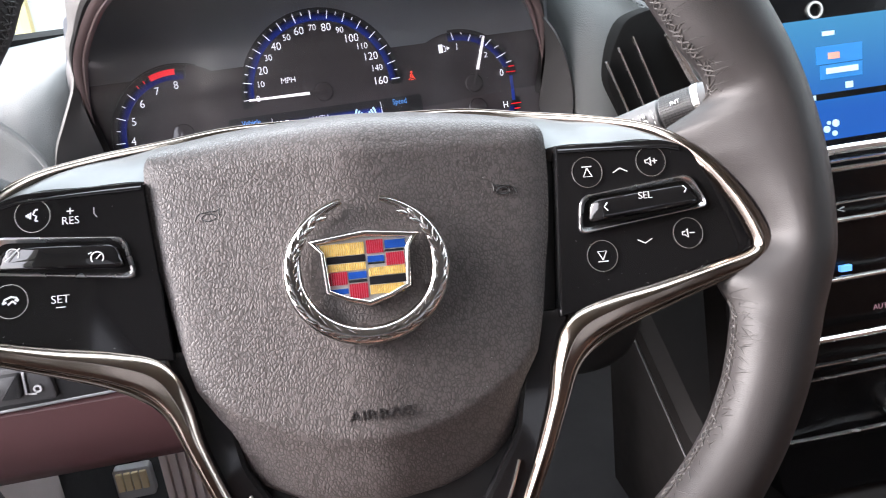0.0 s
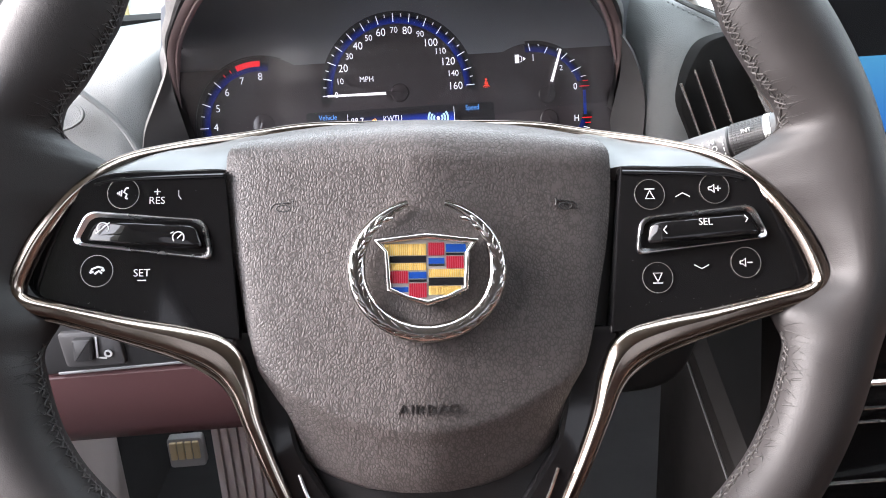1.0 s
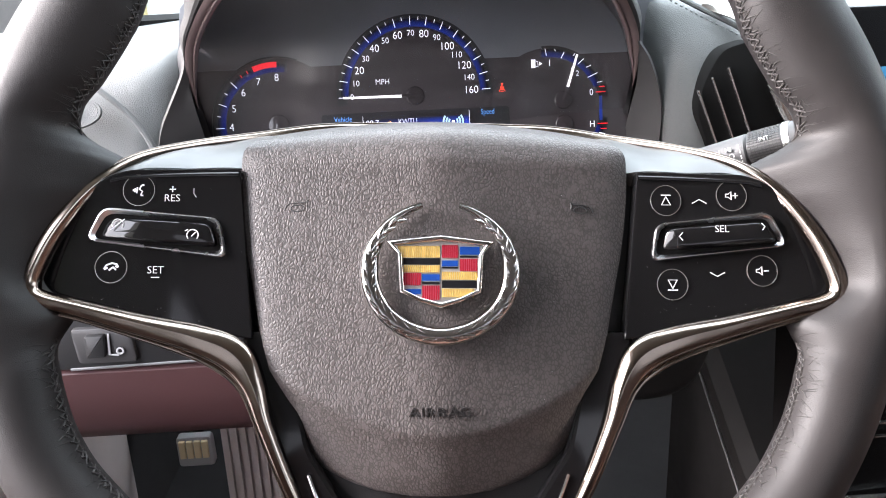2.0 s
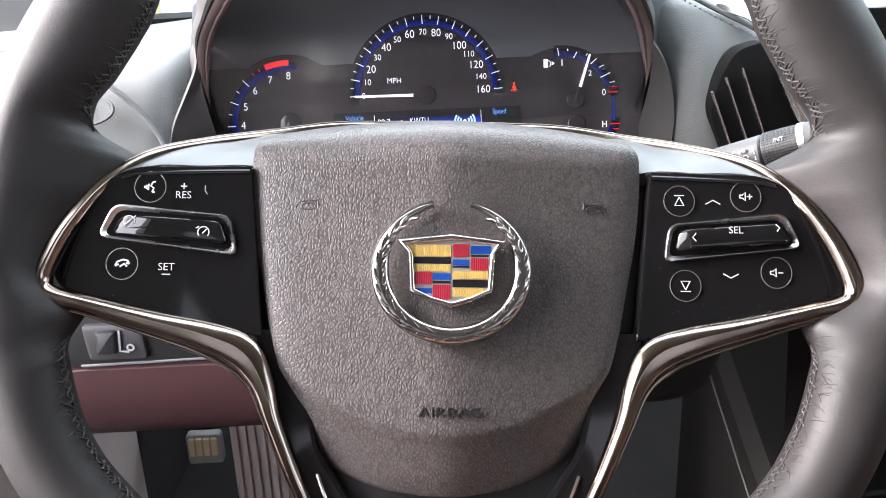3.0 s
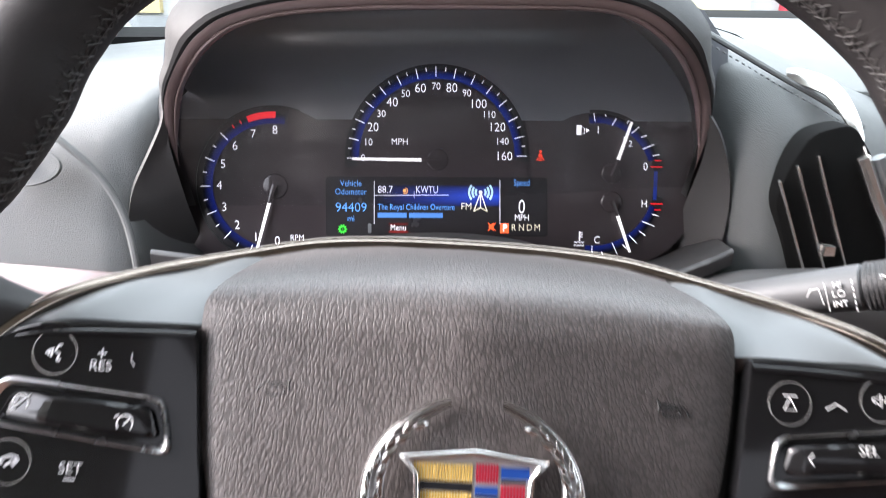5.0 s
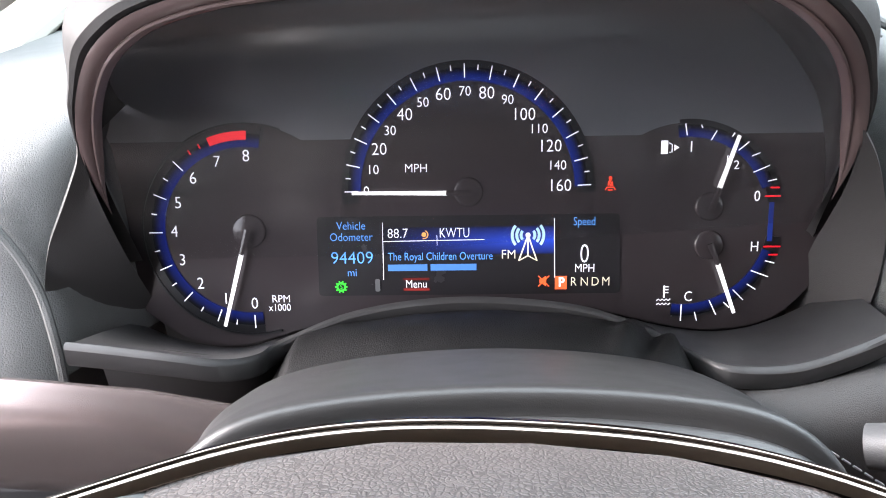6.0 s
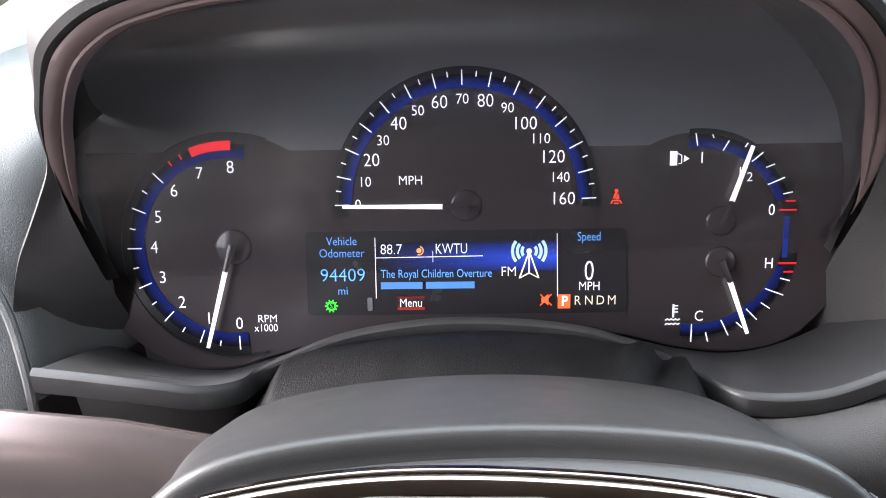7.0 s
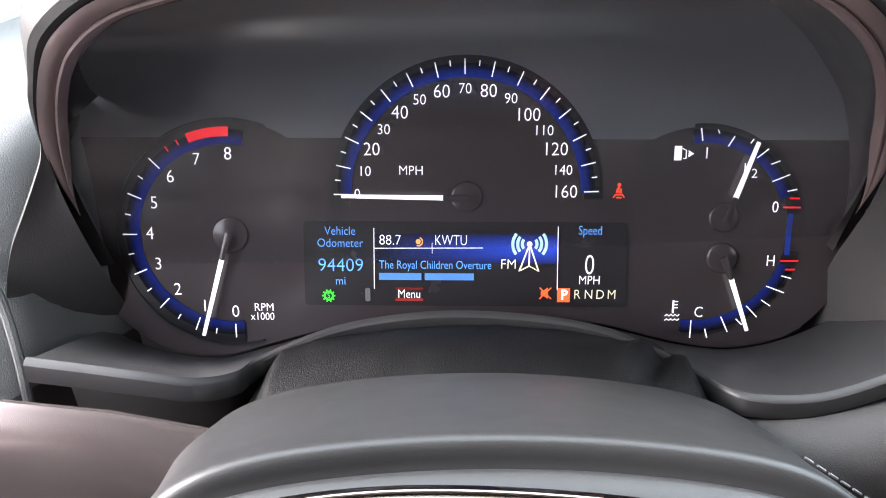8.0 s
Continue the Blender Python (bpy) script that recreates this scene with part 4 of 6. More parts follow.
for u0, v0, u1, v1 in ((0.0841, 0.0114, 0.0850, 0.0062), (0.0911, 0.0108, 0.0918, 0.0093), (0.0982, 0.0082, 0.0958, 0.0040), (0.1062, 0.0070, 0.1050, 0.0053), (0.1128, 0.0030, 0.1082, -0.0008), (0.1180, -0.0020, 0.1143, -0.0034), (0.1226, -0.0077, 0.1155, -0.0107), (0.1262, -0.0140, 0.1222, -0.0148)):
    part("tick", stroke([(u0, v0), (u1, v1)], 0.00065, -0.0010), M_LIT, fuel, smooth=False)
for u0, u1, v in ((0.1236, 0.1277, -0.0178), (0.1212, 0.1284, -0.0217)):
    part("red_mark", stroke([(u0, v), (u1, v)], 0.0009, -0.0010), M_LITRED, fuel, smooth=False)
part("needle", needle(0.0996, -0.0175, 0.1073, 0.0060), M_NEEDLE, fuel, "white lit needle", smooth=False)
part("numeral", lettering("1", 0.0070, 0.0872, 0.0009, -0.0008), M_LIT, fuel, smooth=False)
part("numeral", lettering("1", 0.0056, 0.1036, -0.0052, -0.0008), M_LIT, fuel, smooth=False)
part("numeral", lettering("2", 0.0056, 0.1078, -0.0075, -0.0008), M_LIT, fuel, smooth=False)
part("numeral", lettering("0", 0.0070, 0.1179, -0.0218, -0.0008, wide=0.85), M_LIT, fuel, smooth=False)
pump = merged(box(0.0737, 0.0767, -0.0009, -0.0006, -0.0020, 0.0040), stroke([(0.0770, 0.0030), (0.0786, 0.0022), (0.0786, -0.0012), (0.0774, -0.0012)], 0.0005, -0.0008), prism([(0.0796, 0.0022), (0.0818, 0.0008), (0.0796, -0.0006)], -0.0009, -0.0006))
part("pump_symbol", pump, M_LIT, fuel, smooth=False)
temp = part("temperature_gauge", ring(GU, -0.0345, 0.0375, 0.0440, -0.0007, 0.0010, 48, 264, 352), M_TROUGH, cluster, "coolant temperature gauge")
part("scale_glow", dial_arc(GU, -0.0345, 0.0375, 0.0430, 263, 342, -0.0006), scale_glow("temp_glow", GU, -0.0345, 0.0378, 0.0426, (0.012, 0.045, 0.50), 0.20), temp)
part("side_glow", box(0.1236, 0.1258, -0.0008, -0.0005, -0.0425, -0.0245), M_LITBLUE, temp, smooth=False)
for u0, v0, u1, v1 in ((0.1232, -0.0516, 0.1275, -0.0528), (0.1170, -0.0562, 0.1250, -0.0592), (0.1155, -0.0625, 0.1196, -0.0652), (0.1092, -0.0652, 0.1142, -0.0702), (0.1052, -0.0712, 0.1080, -0.0738), (0.0985, -0.0702, 0.1020, -0.0772), (0.0920, -0.0758, 0.0932, -0.0800), (0.0857, -0.0720, 0.0857, -0.0800)):
    part("tick", stroke([(u0, v0), (u1, v1)], 0.00065, -0.0010), M_LIT, temp, smooth=False)
for u0, u1, v in ((0.1222, 0.1298, -0.0450), (0.1245, 0.1287, -0.0488)):
    part("red_mark", stroke([(u0, v), (u1, v)], 0.0009, -0.0010), M_LITRED, temp, smooth=False)
part("needle", needle(0.1006, -0.0522, 0.1092, -0.0755), M_NEEDLE, temp, "white lit needle", smooth=False)
part("letter", lettering("H", 0.0068, 0.1181, -0.0452, -0.0008, wide=0.85), M_LIT, temp, smooth=False)
part("letter", lettering("C", 0.0068, 0.0888, -0.0685, -0.0008, wide=0.85), M_LIT, temp, smooth=False)
wave = [stroke([(0.0742 + 0.0009 * k, z + (0.0004 if k % 2 else -0.0004)) for k in range(8)], 0.0005, -0.0008) for z in (-0.0698, -0.0718)]
part("coolant_symbol", merged(*wave, stroke([(0.0776, -0.0630), (0.0776, -0.0688)], 0.0010, -0.0008), *[stroke([(0.0780, z), (0.0796, z)], 0.0005, -0.0008) for z in (-0.0636, -0.0650, -0.0664)]), M_LIT, temp, smooth=False)
# seat belt light
BU, BV = 0.0514, -0.0153
belt = [disc(BU, BV + 0.0036, 0.0010, -0.0009, -0.0005, 16), prism([(BU - 0.0016, BV - 0.0006), (BU - 0.0012, BV + 0.0016), (BU - 0.0004, BV + 0.0023), (BU + 0.0005, BV + 0.0023), (BU - 0.0008, BV - 0.0008)], -0.0009, -0.0005), prism([(BU + 0.0016, BV - 0.0010), (BU + 0.0013, BV + 0.0014), (BU + 0.0010, BV + 0.0018), (BU - 0.0003, BV - 0.0010)], -0.0009, -0.0005),
        stroke([(BU - 0.0030, BV - 0.0034), (BU - 0.0020, BV - 0.0018), (BU + 0.0020, BV - 0.0018), (BU + 0.0030, BV - 0.0034)], 0.0009, -0.0008), stroke([(BU - 0.0014, BV - 0.0034), (BU + 0.0014, BV - 0.0034)], 0.0009, -0.0008)]
belt = [([(BU + (p[0] - BU) * 0.78, p[1], BV + (p[2] - BV) * 0.78) for p in v], f) for v, f in belt]
part("belt_light", merged(*belt), M_LITBELT, cluster, "lit orange-red seat belt warning symbol", smooth=False)

# driver display
display = part("driver_display", prism(rounded([(-0.0832, -0.0288), (0.0560, -0.0288), (0.0572, -0.0662), (-0.0836, -0.0662)], 0.002, 3), -0.0010, 0.0010), M_GLASSB, cluster, "colour driver display with radio and speed", smooth=False)
DY = -0.0014


def show(body, size, x, z, m, align="CENTER", wide=0.92, bold=0.0):
    return part("display_text", lettering(body, size, x, z, DY - 0.0002, align, 0.0001, bold, wide), m, display, smooth=False)


part("blue_band", box(-0.0525, 0.0262, DY, DY + 0.0003, -0.0470, -0.0340), M_BAND, display, smooth=False)
show("Vehicle", 0.0054, -0.0674, -0.0330, M_LITSKY, wide=0.85)
show("Odometer", 0.0054, -0.0675, -0.0383, M_LITSKY, wide=0.85)
show("94409", 0.0083, -0.0674, -0.0482, M_LITSKY, wide=0.97)
show("mi", 0.0052, -0.0676, -0.0551, M_LITSKY)
show("88.7", 0.0064, -0.0459, -0.0369, M_LIT, wide=0.88)
show("KWTU", 0.0066, -0.0197, -0.0369, M_LIT, wide=0.72)
show("The Royal Children Overture", 0.0053, -0.0508, -0.0478, M_LITSKY, "LEFT", 0.765)
for x0, x1 in ((-0.0508, -0.0325), (-0.0310, -0.0097)):
    part("text_bar", box(x0, x1, DY - 0.0003, DY, -0.0544, -0.0514), M_LITBAR, display, "plain blue bar in place of a name", smooth=False)
show("FM", 0.0062, 0.0052, -0.0473, M_LITCREAM)
for a, b, w in (((-0.0528, -0.0315), (-0.0530, -0.0585), 0.0004), ((-0.0527, -0.0404), (-0.0060, -0.0400), 0.0004), ((-0.0278, -0.0378), (-0.0278, -0.0425), 0.0003), ((0.0261, -0.0305), (0.0266, -0.0585), 0.0004)):
    part("display_rule", stroke([a, b], w, DY - 0.0002), M_LIT, display, smooth=False)
TX, TZ = 0.0141, -0.0382
tower = [stroke([(TX, TZ), (TX - 0.0042, TZ - 0.0120), (TX, TZ - 0.0096), (TX + 0.0042, TZ - 0.0120), (TX, TZ)], 0.0009, DY - 0.0002), stroke([(TX, TZ), (TX, TZ - 0.0096)], 0.0008, DY - 0.0002), disc(TX, TZ, 0.0012, DY - 0.0003, DY, 16)]
part("radio_mast", merged(*tower), M_LITCREAM, display, smooth=False)
for r, m in ((0.0032, M_LITTEAL), (0.0052, M_LITTEAL), (0.0073, M_LITTEAL)):
    for a in (0, 180):
        part("radio_wave", ring(TX, TZ, r - 0.0007, r + 0.0006, DY - 0.0002, DY, 12, a - 38, a + 38), m, display, smooth=False)
show("Speed", 0.0056, 0.0399, -0.0322, M_LITSKY, wide=0.76)
show("0", 0.0128, 0.0402, -0.0476, M_LIT, wide=0.72)
show("MPH", 0.0056, 0.0404, -0.0542, M_LIT, wide=0.85)
part("gear_plate", box(0.0268, 0.0322, DY - 0.0001, DY + 0.0003, -0.0640, -0.0578), M_LITORANGE, display, "orange plate behind the chosen gear", smooth=False)
show("P", 0.0062, 0.0297, -0.0608, M_LIT, bold=0.0002)
for i, c in enumerate("RNDM"):
    show(c, 0.0060, 0.0353 + i * 0.0050, -0.0606, M_LITCREAM, wide=0.88)
for z0, z1 in ((-0.0590, -0.0580), (-0.0640, -0.0628)):
    part("menu_fade", box(-0.0438, -0.0317, DY, DY + 0.0003, z0, z1), M_MENU, display, "thin red glow", smooth=False)
show("Menu", 0.0055, -0.0378, -0.0609, M_LIT, wide=0.82)
part("green_badge", merged(ring(-0.0730, -0.0618, 0.0014, 0.0022, DY - 0.0002, DY, 24), *[stroke([(-0.0730 + 0.0022 * math.cos(k * math.pi / 5), -0.0618 + 0.0022 * math.sin(k * math.pi / 5)), (-0.0730 + 0.0029 * math.cos(k * math.pi / 5), -0.0618 + 0.0029 * math.sin(k * math.pi / 5))], 0.0008, DY - 0.0002) for k in range(10)]), M_LITGREEN, display, "green gear-shaped badge", smooth=False)
show("S", 0.0032, -0.0730, -0.0618, M_LITGREEN)
part("car_symbol", merged(prism(rounded([(-0.0570, -0.0582), (-0.0548, -0.0582), (-0.0548, -0.0642), (-0.0570, -0.0642)], 0.0008, 3), DY - 0.0002, DY)), M_GREY, display, smooth=False)
part("mute_symbol", merged(prism([(0.0196, -0.0590), (0.0206, -0.0590), (0.0226, -0.0575), (0.0226, -0.0625), (0.0206, -0.0610), (0.0196, -0.0610)], DY - 0.0002, DY), stroke([(0.0190, -0.0575), (0.0240, -0.0625)], 0.0006, DY - 0.0003), stroke([(0.0190, -0.0625), (0.0240, -0.0575)], 0.0006, DY - 0.0003)), M_LITORANGE, display, smooth=False)
part("radio_badge", merged(disc(-0.0338, -0.0374, 0.0011, DY - 0.0003, DY, 12), ring(-0.0338, -0.0374, 0.0016, 0.0021, DY - 0.0003, DY, 20, -110, 70)), M_AMBER, display, smooth=False)

# clear lens from the foot of the dials up to the hood
M_LENS = bpy.data.materials.new("lens")
M_LENS.use_nodes = True
nt, nd = M_LENS.node_tree, M_LENS.node_tree.nodes
tr, gl, mx = nd.new("ShaderNodeBsdfTransparent"), nd.new("ShaderNodeBsdfGlossy"), nd.new("ShaderNodeMixShader")
tr.inputs[0].default_value = (0.97, 0.97, 0.98, 1)
gl.inputs["Roughness"].default_value = 0.30
mx.inputs[0].default_value = 0.17
nt.links.new(tr.outputs[0], mx.inputs[1])
nt.links.new(gl.outputs[0], mx.inputs[2])
nt.links.new(mx.outputs[0], nd["Material Output"].inputs[0])

# ---- binnacle round the cluster ----
binnacle = thing("instrument_binnacle", "dark leather hood and shelf round the instruments", "instrument hood", pose(0, 0, 0))
LIP = [(-0.1540, 0.2840, 0.9500), (-0.1560, 0.2680, 0.9840), (-0.1555, 0.2620, 0.9980), (-0.1541, 0.2560, 1.0123), (-0.1501, 0.2500, 1.0239), (-0.1447, 0.2410, 1.0314), (-0.1365, 0.2285, 1.0408), (-0.1318, 0.2220, 1.0455), (-0.1262, 0.2150, 1.0512), (-0.1195, 0.2100, 1.0568),
       (-0.1092, 0.2085, 1.0641), (-0.0970, 0.2095, 1.0678), (-0.0817, 0.2110, 1.0719), (-0.0439, 0.2125, 1.0752), (-0.0069, 0.2130, 1.0763), (0.0373, 0.2135, 1.0763), (0.0674, 0.2140, 1.0757), (0.0885, 0.2145, 1.0733), (0.1035, 0.2160, 1.0670), (0.1145, 0.2195, 1.0594), (0.1238, 0.2265, 1.0520), (0.1312, 0.2340, 1.0449), (0.1396, 0.2440, 1.0348), (0.1462, 0.2540, 1.0251), (0.1510, 0.2610, 1.0160), (0.1562, 0.2735, 0.9905), (0.1555, 0.2850, 0.9700), (0.1540, 0.2940, 0.9500)]
NL = 180
lip = spline(LIP, NL)
for k in range(18):
    lip = lip[:1] + [(a + 2 * b + c) / 4 for a, b, c in zip(lip, lip[1:], lip[2:])] + lip[-1:]
mid = Vector((-0.004, 0.30, 1.0))


def grown(pts, out, dy, dz=0.0):
    res = []
    for p in pts:
        d = Vector((p.x - mid.x, 0, (p.z - mid.z) * 1.5))
        d.normalize()
        res.append(p + d * out + Vector((0, dy, dz)))
    return res


def inward(f):
    rows = []
    for p in lip:
        z = p.z
        end = Vector((p.x * (1.13 if p.x < 0 else 1.02), FACE_AT.y + math.tan(radians(10)) * (z - FACE_AT.z) - 0.0006, z))
        rows.append(p.lerp(end, f) + Vector((0, 0.004 * (1 - f), 0)))
    return rows


FACE_AT = CLUSTER @ Vector((0, 0, 0))
inner = [inward(1.0), inward(0.75), inward(0.5), inward(0.25), grown(lip, -0.0028, 0.006)]
part("tunnel", loft(inner), M_TUNNEL, binnacle, "smooth dark inner tunnel of the hood")
upper = [p for p in lip if p.z > 0.975]
fade = [ease(0.975, 1.018, p.z) for p in upper]


def strip(out, dy):
    return [p.lerp(q, f) for p, q, f in zip(grown(upper, -0.0012, 0.0030), grown(upper, out, dy), fade)]


part("lip_strip", loft([strip(-0.0064, 0.0060), strip(-0.0060, 0.0022), strip(-0.0052, 0.0010), strip(-0.0044, 0.0010), strip(-0.0038, 0.0020), strip(-0.0032, 0.0010), strip(-0.0020, 0.0002), strip(-0.0006, -0.0004), strip(0.0010, -0.0004)]), M_LIP, binnacle, "thin glossy brown strip along the hood's lip")
NOTCH = [p for p in lip if p.z > 1.008]
taper = [ease(1.008, 1.032, p.z) for p in NOTCH]
thick = [1 + 0.6 * ease(1.036, 1.054, p.z) for p in NOTCH]  # the leather is fuller at the upper corners


def shellrow(out, dy):
    full = [p + (q - p) * k for p, q, k in zip(grown(NOTCH, 0.0, dy), grown(NOTCH, out, dy), thick)]
    return [p.lerp(q, f) for p, q, f in zip(grown(NOTCH, 0.0012, min(dy, 0.004) if dy > 0 else 0.0), full, taper)]


part("hood", loft([shellrow(0.0008, 0.0004), shellrow(0.0018, -0.0012), shellrow(0.0036, -0.0008), shellrow(0.0058, 0.0030), shellrow(0.0084, 0.0090), shellrow(0.0108, 0.0160), shellrow(0.0132, 0.0250), shellrow(0.0160, 0.042), shellrow(0.0180, 0.070), shellrow(0.016, 0.12), shellrow(0.010, 0.16)]), M_HOOD, binnacle, "grained dark leather hood")
# clear lens from the foot of the dials up to just inside the lip
edge = [p + Vector((0, 0.009, 0)) for p in grown(lip, -0.0022, 0.0)]
low_z, high_z = 0.950, max(p.z for p in edge)
top_at = max(range(NL), key=lambda i: edge[i].z)


def edge_at(points, z):
    return min(points, key=lambda p: abs(p.z - z))


rows = []
for k in range(41):
    z = low_z + (high_z - low_z) * math.sin(math.pi / 2 * k / 40)
    l, r = edge_at(edge[:top_at + 1], z), edge_at(edge[top_at:], z)
    rows.append([Vector((l.x + (r.x - l.x) * t, l.y + (r.y - l.y) * t, z)) for t in np.linspace(0, 1, 17)])
inv = CLUSTER.inverted()
part("clear_lens", ([tuple(inv @ Vector(p)) for p in loft(rows)[0]], loft(rows)[1]), M_LENS, cluster, "clear plastic lens over the dials").visible_shadow = False
# flared dark cheeks beside the cluster, from the hood's notch down to the shelf
for s, n in ((-1, "left_cheek"), (1, "right_cheek")):
    side = [p for p in lip if p.x * s > 0 and p.z < 1.022]
    side.sort(key=lambda p: -p.z)
    a = spline([tuple(p) for p in side[::6]] + [(s * 0.152, 0.304, 0.912), (s * 0.152, 0.300, 0.875)], 30)
    edge = [(-0.153, 0.253, 1.018), (-0.1570, 0.2575, 1.0066), (-0.1622, 0.259, 0.9965), (-0.1702, 0.262, 0.9832), (-0.1781, 0.263, 0.9688), (-0.1819, 0.262, 0.9559), (-0.1835, 0.261, 0.9439), (-0.1816, 0.259, 0.9281), (-0.179, 0.258, 0.895)] if s < 0 else [(0.1515, 0.2610, 1.0133), (0.1600, 0.2640, 1.0015), (0.1667, 0.2660, 0.9862), (0.1704, 0.2660, 0.9709), (0.1713, 0.2655, 0.9572), (0.1700, 0.2645, 0.9433), (0.1671, 0.2630, 0.9295), (0.1630, 0.262, 0.895)]
    b = spline(edge, 30)
    c = [p + Vector((s * 0.003, 0.006, 0)) for p in b]
    d = [p + Vector((s * 0.010, 0.060, 0)) for p in b]
    part(n, loft([a] + [[p.lerp(q, t) + Vector((-s * 0.003 * math.sin(math.pi * t), 0.003 * math.sin(math.pi * t), 0)) for p, q in zip(a, b)] for t in (0.2, 0.4, 0.6, 0.8)] + [b, c, d]), M_CHEEK, binnacle)
# shelf and brow under the gauges
def cw(u, off, v):
    return CLUSTER @ Vector((u, -off, v))
BACK = spline([tuple(cw(u, 0.001, v)) for u, v in ((-0.172, -0.078), (-0.148, -0.0880), (-0.122, -0.0910), (-0.1015, -0.0860), (-0.0706, -0.0775), (-0.0325, -0.0720), (0.0052, -0.0715), (0.0428, -0.0745), (0.0806, -0.0830), (0.1057, -0.0850), (0.1303, -0.0790), (0.160, -0.064))], 240)
FRONT = spline([(-0.1585, 0.222, 0.9440), (-0.140, 0.2215, 0.9418), (-0.118, 0.2215, 0.9385), (-0.1015, 0.2250, 0.9340), (-0.0900, 0.236, 0.9300), (-0.0830, 0.250, 0.9290), (-0.0550, 0.262, 0.9357), (-0.0207, 0.266, 0.9400), (0.0132, 0.266, 0.9400), (0.0473, 0.262, 0.9370), (0.0740, 0.256, 0.9290), (0.0860, 0.242, 0.9270), (0.0969, 0.226, 0.9285), (0.1209, 0.222, 0.9304), (0.1432, 0.222, 0.9381), (0.160, 0.224, 0.9450)], 240)
part("shelf", loft([BACK, [a.lerp(b, 0.5) + Vector((0, 0, 0.0005)) for a, b in zip(BACK, FRONT)], [a.lerp(b, 0.88) for a, b in zip(BACK, FRONT)], *[[p + Vector((0, dy, dz)) for p in FRONT] for dy, dz in ((0.0028, 0.0002), (0.0008, -0.0005), (0.0, -0.0016), (0.0004, -0.0078), (0.0014, -0.0092), (0.0050, -0.0100), (0.0240, -0.0110), (0.0300, -0.0400))]]), M_BEZEL, binnacle, "charcoal shelf arching over the column")

# ---- steering column ----
column = thing("steering_column", "charcoal steering column shroud with a leather boot", "steering column", pose(0.002, 0, 0))
SEC = []
STEP = [(-0.0180, -0.040), (-0.0172, -0.0150), (-0.0165, -0.0110), (-0.0152, -0.0082), (-0.0130, -0.0066), (-0.0105, -0.0056), (-0.0080, -0.0050), (-0.0064, -0.0050), (-0.0058, -0.0054), (-0.0054, -0.0064), (-0.0048, -0.0072), (-0.0043, -0.0066), (-0.0036, -0.0040), (-0.0029, -0.0020), (-0.0021, -0.0008), (-0.0012, -0.0002), (0.0000, 0.0), (0.0012, -0.0002), (0.0040, -0.0012), (0.0250, -0.0100), (0.0530, -0.0205), (0.0760, -0.0300), (0.0870, -0.0370)]
for dy, dz in STEP:
    row = []
    back = min(1, max(0, dy / 0.05))
    hw = 0.0967 + 0.004 * back
    for s in np.linspace(-1, 1, 61):
        x = hw * s
        row.append(Vector((x, 0.139 + dy - 1.46 * x * x * (1 - back), 0.9746 + dz - (0.0056 + 0.0100 * back) * s * s - (0.0311 - 0.0180 * back) * abs(s) ** 8)))
    SEC.append([row[0] + Vector((0.004, 0.010, -0.10))] + row + [row[-1] + Vector((-0.004, 0.010, -0.10))])
part("upper_shroud", loft([[p + Vector((0, 0.06, -0.03)) for p in SEC[0]]] + SEC), M_SHROUD, column, "charcoal plastic upper shroud with a stepped front lip", sharp=50)
part("collar", sweep([(0.048 * math.cos(q), 0.105, 0.905 + 0.048 * math.sin(q)) for q in np.linspace(0, 2 * math.pi, 49)[:-1]], 0.016, 0.012, up=(0, 1, 0), sides=8, closed=True), M_BLACK, column)
rows = []
for k in range(15):
    t = k / 14
    row = []
    for j in range(121):
        s = -1 + 2 * j / 120
        x = 0.100 * s
        y = 0.212 + 0.068 * t
        z = 0.9365 - 0.016 * s * s - 0.008 * t + 0.009 * math.sin(math.pi * t) - 0.030 * max(0, abs(s) - 0.78) / 0.22
        # one tucked fold with puckers running from it
        g = x - 0.060 - 0.028 * (t - 0.5)
        f = 1.3 * math.exp(-(g / 0.0045) ** 2) - 1.5 * math.exp(-((g - 0.0085) / 0.0050) ** 2) + 0.6 * math.exp(-((g - 0.019) / 0.006) ** 2)
        z += 0.0030 * f * math.sin(math.pi * t) ** 1.5 + 0.0009 * noise.noise((x * 60, y * 60, 0)) + 0.0007 * noise.noise((x * 40, y * 260, 3)) * math.sin(math.pi * t)
        row.append((x, y, z))
    rows.append(row)
part("boot", loft(rows), M_BOOT, column, "folded black leather boot between column and dash")

# ---- dash ----
dash = thing("dashboard", "grey grained vinyl dashboard with stitched seams", "dashboard", pose(0, 0, 0))
# left half: profile in y and z at each x
def profile(pts, n=24):
    return spline([(0, y, z) for y, z in pts], n)
LEFT = []
for x, dy, dz in ((-0.36, -0.015, -0.012), (-0.30, -0.005, -0.006), (-0.24, 0.0, 0.0), (-0.200, 0.003, 0.004), (-0.184, 0.006, 0.006), (-0.176, 0.014, 0.008), (-0.168, 0.030, 0.009), (-0.160, 0.045, 0.010), (-0.145, 0.070, 0.012)):
    LEFT.append([Vector((x, p.y + dy, p.z + dz)) for p in profile([(0.240, 0.905), (0.252, 0.935), (0.266, 0.975), (0.282, 1.000), (0.320, 1.014), (0.42, 1.027), (0.53, 1.032), (0.60, 1.033)])])
part("left_dash_pad", loft(LEFT), M_DASH, dash, "light grey grained vinyl", sharp=70)
MIDD = []
for x in np.linspace(-0.150, 0.150, 9):
    MIDD.append([Vector((x, p.y, p.z)) for p in profile([(0.33, 1.01), (0.36, 1.030), (0.45, 1.042), (0.53, 1.046), (0.60, 1.046)], 10)])
